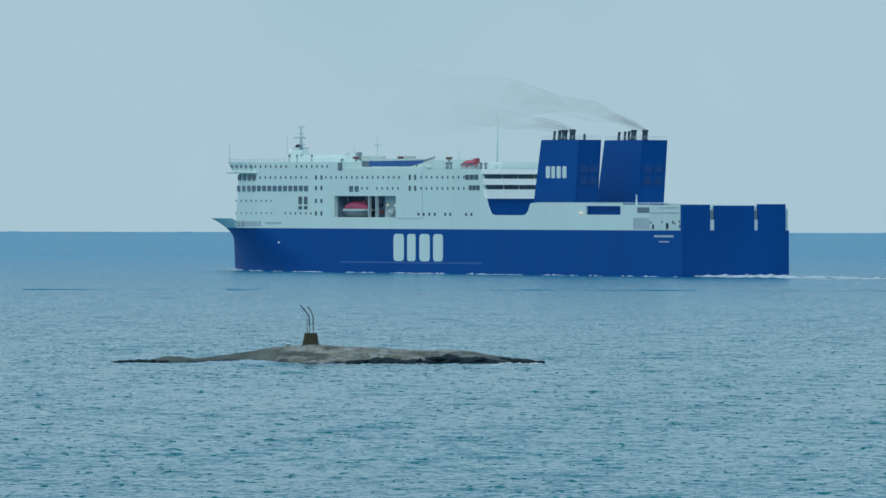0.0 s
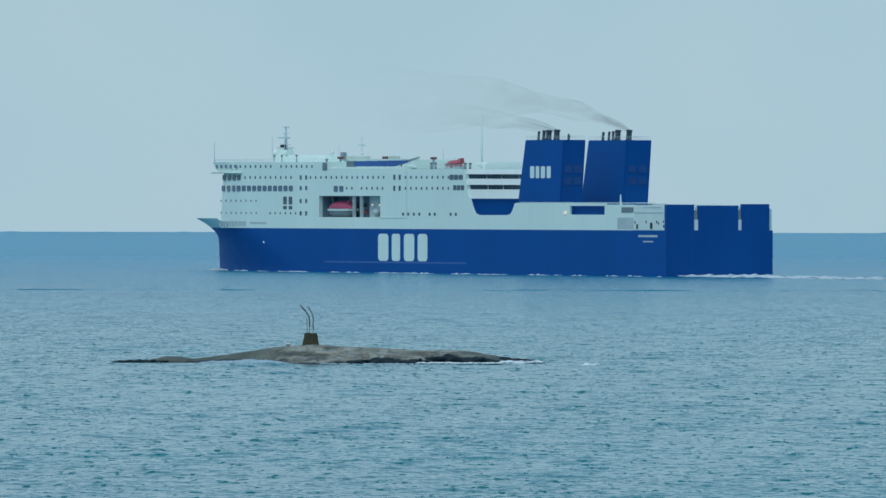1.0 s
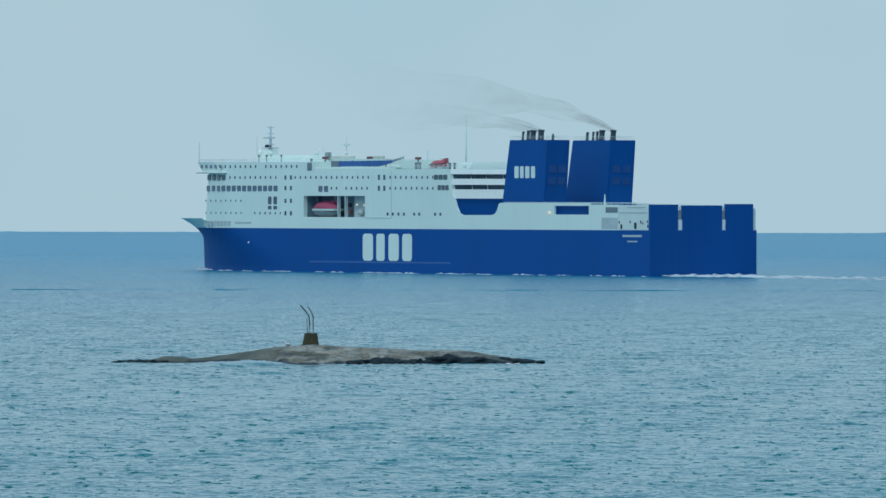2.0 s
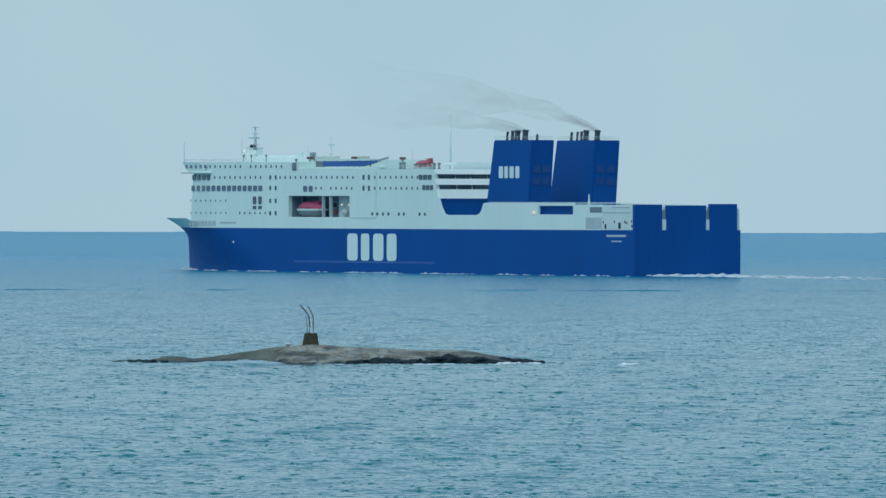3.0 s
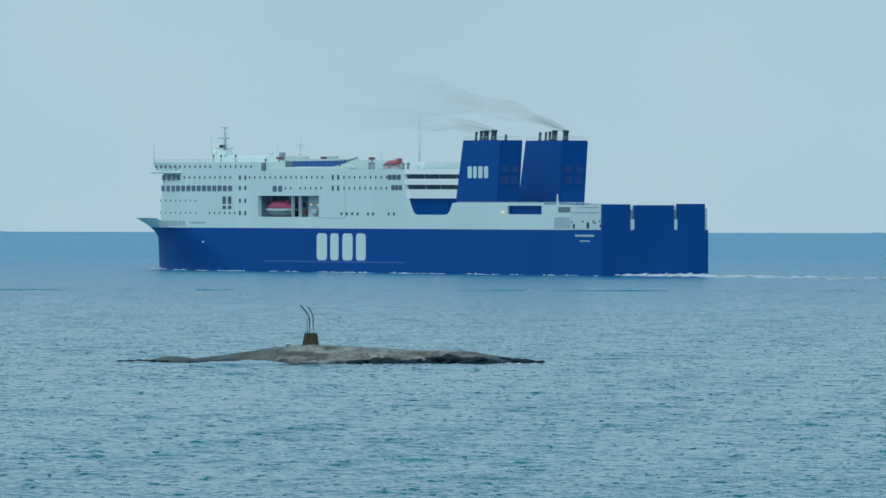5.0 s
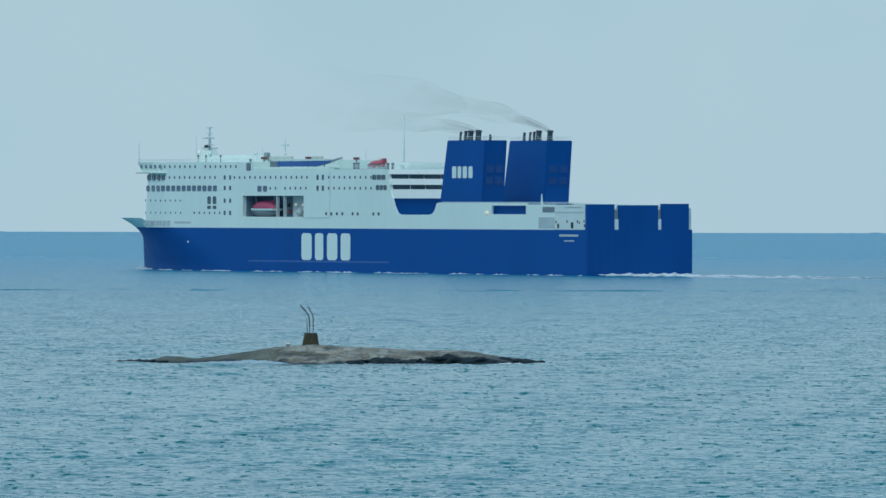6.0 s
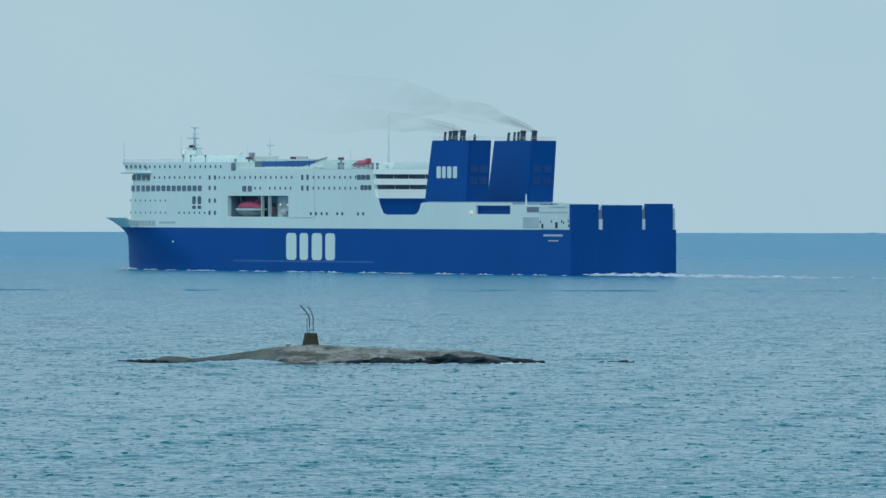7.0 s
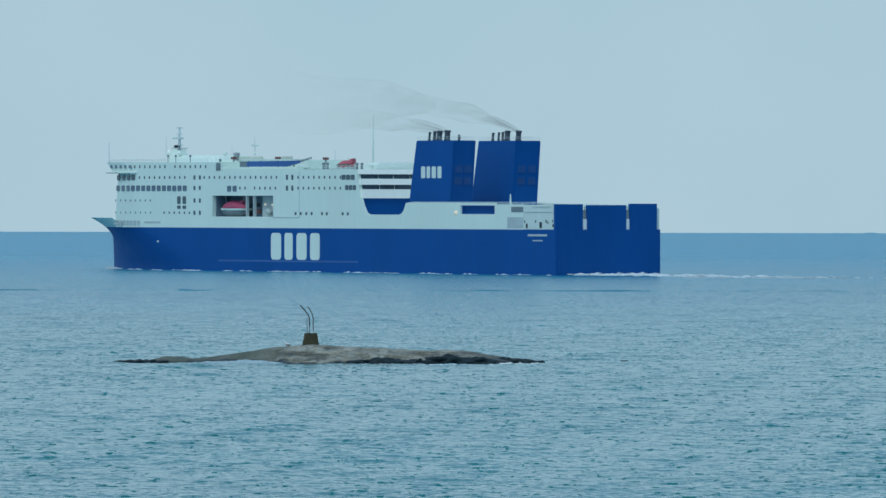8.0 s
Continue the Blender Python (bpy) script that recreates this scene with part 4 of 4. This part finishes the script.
for x, z, s in ((151.2, 28.2, 0.5), (131.0, 28.2, 0.5), (109.4, 28.0, 0.5)):
    gear("equipment_box", lambda b: box(b, x - s, x + s, 8.0, 9.4, z - s * 0.6, z + s * 0.6, 0.1), RUST, "red-brown equipment box")
    gear("box_post", lambda b: tube(b, [(x, 8.7, 25.2), (x, 8.7, z)], 0.25), STEEL)
for x, y, z in ((103.2, 13.5, 26.0), (101.4, 13.5, 26.0), (89.0, 13, 25.9), (86.9, 13, 25.9), (147.9, 14.9, 27.0)):
    gear("ventilator", lambda b: (tube(b, [(x, y, 24.9), (x, y, z + 0.6)], [0.34, 0.28], 9), blob(b, (x, y, z + 0.7), (0.45, 0.4, 0.3), 2, 0)), SHADE, "dark grey deck ventilator")
gear("ventilator_cowl", lambda b: box(b, 146.9, 148.9, 15.3, 15.7, 25.0, 27.0, 0.15), SHADE)
for x, y, r in ((90.5, 8.0, 0.45), (88.4, 9.0, 0.4), (147.1, 5.0, 0.35), (162.2, 4.0, 0.5), (180.5, 6.0, 0.6)):
    z = 25.6 if x < 110 else 28.9 if x < 170 else 28.7
    gear("satellite_dome", lambda b: (tube(b, [(x, y, 25.2), (x, y, z + r * 0.7)], r * 0.3, 9), blob(b, (x, y, z + r * 1.2), (r, r, r), 3, 0)), WHITE, "white satellite dome", smooth=True)

rescue = tagged(new("rescue_boat"), "bright red fast rescue boat hanging tilted from its davit", "boat")
gear("boat_body", lambda b: blob(b, (0, 0, 0), (3.3, 1.25, 1.15), 3, 0.06), RESCUE_RED, smooth=True, parent=rescue)
gear("boat_cabin", lambda b: prism(b, [(-3.3, 0.7), (-0.2, 0.7), (-0.2, -0.7), (-3.3, -0.7)], 0.3, 1.5, [(-3.7, 0.4), (-2.9, 0.4), (-2.9, -0.4), (-3.7, -0.4)]), RESCUE_RED, parent=rescue)
gear("boat_fender", lambda b: tube(b, [(-3.3, 1.1, 0.1), (0, 1.3, 0.1), (3.0, 0.8, 0.1)], 0.16), NEARBLACK, parent=rescue)
gear("rescue_davit", lambda b: tube(b, [(91, 12.0, 25), (91.2, 12.0, 27.6), (93.2, 13, 28.0)], 0.2), WHITE, "white boat davit")
gear("davit_foot", lambda b: box(b, 91, 97, 12, 14, 24.9, 26.0, 0.2), GREYW)

# masts
mast = gear("radar_mast", lambda b: tube(b, [(189.7, 0, 30.3), (189.7, 0, 33.0), (189.7, 0, 36.3)], [0.5, 0.34, 0.2], 8), PALE, parent=ship)
gear("crosstree", lambda b: box(b, 189.5, 189.9, -1.0, 1.0, 35.95, 36.15), PALE, parent=mast)
gear("crosstree", lambda b: box(b, 189.5, 189.9, -1.0, 1.0, 34.4, 34.55), PALE, parent=mast)
gear("crosstree", lambda b: box(b, 189.3, 190.1, -1.2, 1.2, 31.6, 31.75), PALE, parent=mast)
gear("radar_scanner", lambda b: box(b, 190.2, 190.7, -1.8, 1.8, 33.2, 33.6, 0.08), WHITE, "white radar scanner bar", parent=mast)
gear("radar_gear", lambda b: box(b, 189.0, 190.2, 0.3, 1.5, 30.95, 31.6, 0.12), NEARBLACK, "dark radar gear box", parent=mast)
gear("radome", lambda b: blob(b, (191.6, 2.0, 29.8), (0.6, 0.6, 0.65), 3, 0), BRIGHT, "small white radome", smooth=True, parent=mast)
gear("radome_post", lambda b: tube(b, [(191.6, 2.0, 27.2), (191.6, 2.0, 29.4)], 0.16), WHITE, parent=mast)
gear("mast_platform", lambda b: box(b, 188, 191.4, -1.5, 1.5, 30.7, 30.95), GREYW, parent=mast)
gear("stay", lambda b: tube(b, [(189.7, 0, 33.5), (186.5, 2.6, 30.4)], 0.1), STEEL, parent=mast)
gear("stay", lambda b: tube(b, [(189.7, 0, 33.5), (193, -2.6, 30.4)], 0.1), STEEL, parent=mast)
for x, y, z0, z1, r in ((191.4, 3, 29, 33.8, 0.12), (200.4, 14.6, 27.1, 32.3, 0.14), (147.1, 5, 29.8, 33.5, 0.12), (165.2, 0, 27.6, 31.4, 0.1), (110.7, 5, 27.6, 30.2, 0.12)):
    gear("antenna", lambda b: tube(b, [(x, y, z0), (x, y, z1)], [r * 0.8, r * 0.4], 6), PALE, "thin antenna pole", parent=top)
gear("antenna_crossbar", lambda b: box(b, 146.8, 147.4, 4.0, 6.0, 31.2, 31.6), WHITE)
gear("aft_mast", lambda b: tube(b, [(101.2, 0, 25.2), (101.2, 0, 38.8)], [0.3, 0.13], 8), WHITE, "tall thin pale grey mast", smooth=True)
for x, y in ((179.7, 10), (176.1, 10), (169.3, 10)):
    gear("search_light", lambda b: (tube(b, [(x, y, 27.1), (x, y, 28.7)], 0.13, 6), blob(b, (x, y, 28.8), (0.38, 0.3, 0.3), 2, 0)), SHADE)
rail(top, [(201, 14.2), (190, 15.6), (176, 15.6)], 27.2, 0.7, 2.2)
rail(top, [(176, 15.2), (147, 15.2)], 27.2, 0.8, 2.2)
rail(top, [(112, 15.2), (86.5, 15.2), (86.5, -15)], 25.3, 1.0, 2.2)
rail(aft, [(3.6, 15.2), (62, 15.2)], 16.6, 0.6, 2.2)
gear("aft_light_pole", lambda b: tube(b, [(20, 14.8, 16.5), (20, 14.8, 19.2)], [0.3, 0.12], 6), WHITE, parent=aft)


# ---------------------------------------------------------------- foam along the hull, wake, smoke
wash = tagged(new("bow_wave"), "thin white broken foam along the ferry's waterline", "foam", kind="stuff")
rng = random.Random(3)
bm = bmesh.new()
for i in range(760):
    x = 222 * rng.random() ** 0.85
    if noise.noise(Vector((x * 0.09, 2, 0))) < -0.05 and x < 212:
        continue
    y = hull_half(x, 0.3) + rng.uniform(0.0, 1.6)
    blob(bm, (x, y, rng.uniform(-0.2, -0.03)), (rng.uniform(0.4, 1.9), rng.uniform(0.25, 0.6), rng.choice((0.10, 0.12, 0.14, 0.17, 0.22, 0.34))), 1, 0.6, i)
for i in range(26):
    x = rng.uniform(214, 223.5)
    blob(bm, (x, hull_half(min(x, 221), 0.3) + rng.uniform(0, 1.0), rng.uniform(-0.2, 0.15)), (rng.uniform(0.6, 1.5), rng.uniform(0.4, 0.8), rng.uniform(0.2, 0.6)), 1, 0.6, i)
for i in range(60):
    y = rng.uniform(-HALF, HALF) if i % 3 else rng.uniform(-HALF, -3)
    blob(bm, (-rng.uniform(0.2, 2.5), y, rng.uniform(-0.05, 0.3)), (rng.uniform(0.4, 1.0), rng.uniform(0.5, 1.5), rng.choice((0.12, 0.16, 0.22, 0.4))), 1, 0.6, i)
part("foam", bm, THINFOAM, wash, smooth=True)
wake = tagged(new("wake"), "pale churned wake streaming behind the ferry's stern", "foam", kind="stuff")
bm = bmesh.new()
for i in range(330):
    d = 1 + 95 * rng.random() ** 1.6
    wide = 10 + d * 0.06
    blob(bm, (-d, rng.uniform(-wide, wide), rng.uniform(-0.1, 0.12)), (rng.uniform(0.8, 2.6), rng.uniform(0.5, 1.6), rng.uniform(0.12, 0.42) * (1 - d / 125)), 1, 0.5, i)
part("foam", bm, WAKEFOAM, wake, smooth=True)

surf = tagged(new("surf"), "small white surf breaking at the skerry's low tip", "foam", kind="stuff")
bm = bmesh.new()
for i in range(60):
    x = rng.uniform(6.6, 11.4)
    blob(bm, (x, ROCK_Y - 5.5 + rng.uniform(-1.5, 1.5), rng.uniform(-0.06, 0.04)), (rng.uniform(0.15, 0.55), rng.uniform(0.15, 0.4), rng.uniform(0.05, 0.15)), 1, 0.6, i)
for i in range(26):
    blob(bm, (rng.gauss(8.7, 0.8), ROCK_Y - 6.5 + rng.uniform(-0.8, 0.8), rng.uniform(-0.22, -0.1)), (rng.uniform(0.25, 0.6), rng.uniform(0.15, 0.4), rng.uniform(0.14, 0.26)), 1, 0.6, i)
for i in range(80):
    blob(bm, (rng.uniform(-3.0, 7.0), ROCK_Y - 14.0 + rng.uniform(-0.8, 0.8), rng.uniform(-0.06, 0.0)), (rng.uniform(0.2, 0.6), rng.uniform(0.15, 0.4), rng.uniform(0.05, 0.12)), 1, 0.6, i)
part("foam", bm, FOAM, surf, smooth=True)
breaker = tagged(new("breaking_wave"), "small white crest breaking over a shoal beside the skerry", "foam", kind="stuff")
bm = bmesh.new()
for i in range(34):
    blob(bm, (rng.gauss(18.2, 0.55), ROCK_Y - 13.0 + rng.uniform(-1.0, 1.0), rng.uniform(-0.12, 0.08)), (rng.uniform(0.25, 0.65), rng.uniform(0.15, 0.4), rng.uniform(0.09, 0.24)), 1, 0.6, i)
part("foam", bm, FOAM, breaker, smooth=True)
# a rock awash on the shoal, bared for a moment when the swell over it falls away
awash = tagged(new("awash_rock"), "low dark wet rock awash in the swell beside the skerry", "rock")
awash.matrix_basis = pose(0, ROCK_Y - 5.0, 0)
for x, w, top in ((18.6, 0.9, 0.22), (19.7, 1.0, 0.30), (20.9, 1.1, 0.38), (21.8, 0.8, 0.28)):
    bm = bmesh.new()
    blob(bm, (x, 0, -0.15), (w, 0.9, top + 0.15), 3, 0.45, x)
    part("rock_hump", bm, WETROCK, awash, smooth=True)
swell = tagged(new("swell"), "low grey-green swell of water running over a shoal", "water", kind="stuff")
SX, SY = np.linspace(-1, 1, 41), np.linspace(-1, 1, 25)
vs = [(20.2 + 7.0 * a, ROCK_Y - 5.0 + 9.0 * b, -0.06 + 0.5 * math.cos(a * math.pi / 2) ** 1.2 * math.cos(b * math.pi / 2) ** 1.2 + 0.05 * noise.noise(Vector((a * 9, b * 7, 2.0))))
      for b in SY for a in SX]
me = bpy.data.meshes.new("swell_water")
me.from_pydata(vs, [], [(j * 41 + i, j * 41 + i + 1, j * 41 + i + 42, j * 41 + i + 41) for j in range(24) for i in range(40)])
me.polygons.foreach_set("use_smooth", [True] * len(me.polygons))
me.materials.append(WATER)
new("swell_water", me).parent = swell
shallow_wash = tagged(new("shallow_wash"), "pale wash running over the skerry's shallow flank", "foam", kind="stuff")
bm = bmesh.new()
for i in range(70):
    x = rng.uniform(-14, 6)
    blob(bm, (x, ROCK_Y - 13.5 + rng.uniform(-1.2, 1.2), rng.uniform(-0.04, 0.03)), (rng.uniform(0.25, 0.8), rng.uniform(0.2, 0.5), rng.uniform(0.05, 0.13)), 1, 0.6, i)
for i in range(260):
    k = rng.random()
    x = -27.5 + 9.0 * k
    blob(bm, (x, ROCK_Y - 5.0 - 5.5 * k + rng.uniform(-2.0, 2.0), rng.uniform(-0.06, 0.04)), (rng.uniform(0.5, 1.5), rng.uniform(0.3, 0.8), rng.uniform(0.08, 0.16 + 0.28 * math.sin(math.pi * k ** 1.5))), 1, 0.5, i)
part("foam", bm, WASH, shallow_wash, smooth=True)
splash = tagged(new("splash"), "small white splash of a wave against the skerry", "foam", kind="stuff")
bm = bmesh.new()
for i in range(30):
    blob(bm, (rng.gauss(-18.9, 0.45), ROCK_Y - 8.2 + rng.uniform(-0.4, 0.4), rng.uniform(-0.1, 0.65)), (rng.uniform(0.12, 0.35), rng.uniform(0.1, 0.25), rng.uniform(0.08, 0.22)), 1, 0.6, i)
part("foam", bm, FOAM, splash, smooth=True)

plume = tagged(new("exhaust_smoke"), "thin brown-grey exhaust smoke drifting ahead from the funnels", "smoke", kind="stuff")
PUFFS = []
for start, reach, rise, wide, alpha in (((51.4, -9.7, 34.6), 98.0, 9.0, 1.9, 0.66), ((54.2, 9.7, 34.4), 90.0, 4.5, 1.7, 0.62)):
    for k, thick, far in ((0, 1.0, 1.0), (1, 0.55, 0.42)):
        bm = bmesh.new()
        pts, radii = [], []
        for i in range(40):
            s = i / 39 * far
            sway = noise.noise(Vector((s * 5, k * 0.5, start[1]))) * 1.9 * s
            pts.append((reach * s, reach * 0.05 * s + sway, rise * (1 - (1 - s) ** 3.2) + sway * 0.7 - 0.3 * k * s))
            radii.append((0.5 + 3.0 * wide * s ** 0.8) * thick * (1 + 0.4 * noise.noise(Vector((s * 9, k, 3 + start[1])))))
        tube(bm, pts, radii, 20, ends=False)
        p = part("smoke_streak", bm, smoke_material("thin_brown_smoke", alpha * (0.8, 1.05)[k], reach * far), plume, smooth=True)
        p.visible_shadow = False
        PUFFS.append((p, start, k))


# older smoke, spread out to a thin veil over the decks
bm = bmesh.new()
tube(bm, [(6.0 * i, 1.2 * math.sin(i * 0.9), 0.25 * i + 0.9 * math.sin(i * 0.6)) for i in range(24)], [0.6 + 7.4 * math.sin(math.pi * (i + 0.5) / 24) ** 0.7 for i in range(24)], 24, ends=False)
veil_streak = part("smoke_veil", bm, smoke_material("old_thin_smoke", 0.33, 150.0), plume, smooth=True)
veil_streak.visible_shadow = False
PUFFS.append((veil_streak, (74.0, 0.0, 41.0), 2))


# ---------------------------------------------------------------- gull on the skerry
def build_gull(x, y, z, turn, size=1.0):
    g = tagged(new("gull"), "white gull with grey wings resting on the skerry", "bird")
    g.matrix_basis = pose(x, y, z, 0, 0, turn) @ Matrix.Scale(size, 4)
    gear("body", lambda b: blob(b, (0, 0, 0.2), (0.27, 0.13, 0.15), 2, 0), FEATHER, smooth=True, parent=g)
    gear("head", lambda b: blob(b, (0.23, 0, 0.38), (0.085, 0.07, 0.075), 2, 0), FEATHER, smooth=True, parent=g)
    gear("beak", lambda b: tube(b, [(0.3, 0, 0.37), (0.4, 0, 0.35)], [0.025, 0.008]), RUST, parent=g)
    for s in (1, -1):
        gear("wing", lambda b: blob(b, (-0.08, 0.12 * s, 0.2), (0.24, 0.03, 0.08), 2, 0), WINGGREY, smooth=True, parent=g)
        gear("leg", lambda b: tube(b, [(0, 0.04 * s, -0.08), (0, 0.04 * s, 0.1)], 0.015, 5), RUST, parent=g)


build_gull(-18.1, ROCK_Y - 0.3, rock_height(-18.1, -0.3), 160, 1.3)


# ---------------------------------------------------------------- what moves
SIZE = 0.988                                   # the ferry is drawn up for 230 m over all and built at 227 m
for thing in (ship, boat, rescue, wash, wake, plume):
    thing.scale = (SIZE, SIZE, SIZE)


def ship_pose(t, z=0.36, trim=0.035):
    """The ferry runs on at about thirteen knots, in a very slow turn; z: of its load line over the sea at the stern, trim: by the bow, in degrees."""
    turn = 0.982261 - 0.00174047 * t
    mid = 0.982261 - 0.00174047 * t / 2
    way = 6.59509 * t
    return pose(SIZE * (69.454 - way * math.cos(mid)), SIZE * (2439.13 + way * math.sin(mid)), z, 0, trim, 180 - math.degrees(turn))


def aboard(t, place):
    """The pose of a thing that stands on the ferry at that place."""
    where = place.copy()
    where.translation = where.translation * SIZE
    return ship_pose(t) @ where


def motions():
    times = [i * 0.5 for i in range(17)]
    for thing in (ship, plume):
        walk(thing, [(t, ship_pose(t)) for t in times])
    for thing in (wash, wake):
        walk(thing, [(t, ship_pose(t, 0.0, 0.0)) for t in times])
    for thing, place in ((boat, pose(143.7, 13.1, 13.35)), (rescue, pose(93.9, 13.0, 26.35, 0, 2, 0))):
        walk(thing, [(t, aboard(t, place)) for t in times])
    # the chop runs in towards the shore
    walk(SEA, [(0.0, pose(0, 0, 0)), (4.0, pose(-4.6, -5.2, 0)), (8.0, pose(-9.2, -10.4, 0))])
    heave = {0.0: -0.04, 0.5: 0.03, 1.0: 0.22, 1.5: 0.0, 2.0: -0.1, 3.0: 0.03, 3.5: -0.05, 4.0: 0.16, 4.5: 0.0, 5.0: -0.08, 6.5: -0.08, 7.0: -0.04, 8.0: -0.04}
    walk(surf, [(t, pose(0.2 * math.sin(t * 1.9), 0, z)) for t, z in heave.items()])
    walk(breaker, [(0.0, pose(2.6, 0, -0.4)), (0.5, pose(1.5, 0, -0.12)), (1.0, pose(-1.2, 0, -0.04)), (1.5, pose(-1.6, 0, -0.5)), (2.6, pose(4.0, 0, -0.4)), (3.0, pose(3.2, 0, 0.0)), (3.5, pose(1.3, 0, -0.02)), (4.0, pose(-0.1, 0, 0.14)), (4.3, pose(-0.6, 0, -0.1)), (5.0, pose(-1.0, 0, -0.5)), (8.0, pose(-1.4, 0, -0.5))])
    walk(swell, [(0.0, pose(0, 0, 0)), (6.7, pose(0, 0, 0)), (7.0, pose(0, 0, -0.22)), (7.2, pose(0, 0, -0.26)), (7.5, pose(0, 0, -0.6)), (7.7, pose(0, 0, -0.45)), (7.9, pose(0, 0, -0.22)), (8.0, pose(0, 0, -0.1))])
    walk(shallow_wash, [(t, pose(0.3 * math.sin(t * 1.4), 0, 0.05 * math.sin(t * 2.0))) for t in times])
    # one wave slaps up against the rock and falls back
    walk(splash, [(0.0, pose(0, 0, -0.9)), (0.25, pose(0, 0, -0.35)), (0.5, pose(0.05, 0, 0.0)), (0.75, pose(0.1, 0, -0.3)), (1.0, pose(0.1, 0, -0.75)), (1.5, pose(0.1, 0, -1.0)), (8.0, pose(0.1, 0, -1.0))])
    # the streaks of smoke sway and drift a little in the following wind
    for p, start, k in PUFFS:
        walk(p, [(t, pose(start[0] + 0.10 * t * k, start[1], start[2], 0, 0.9 * math.sin(0.7 * t + start[1] + k), 1.5 * math.sin(0.5 * t + k))) for t in times])


motions()
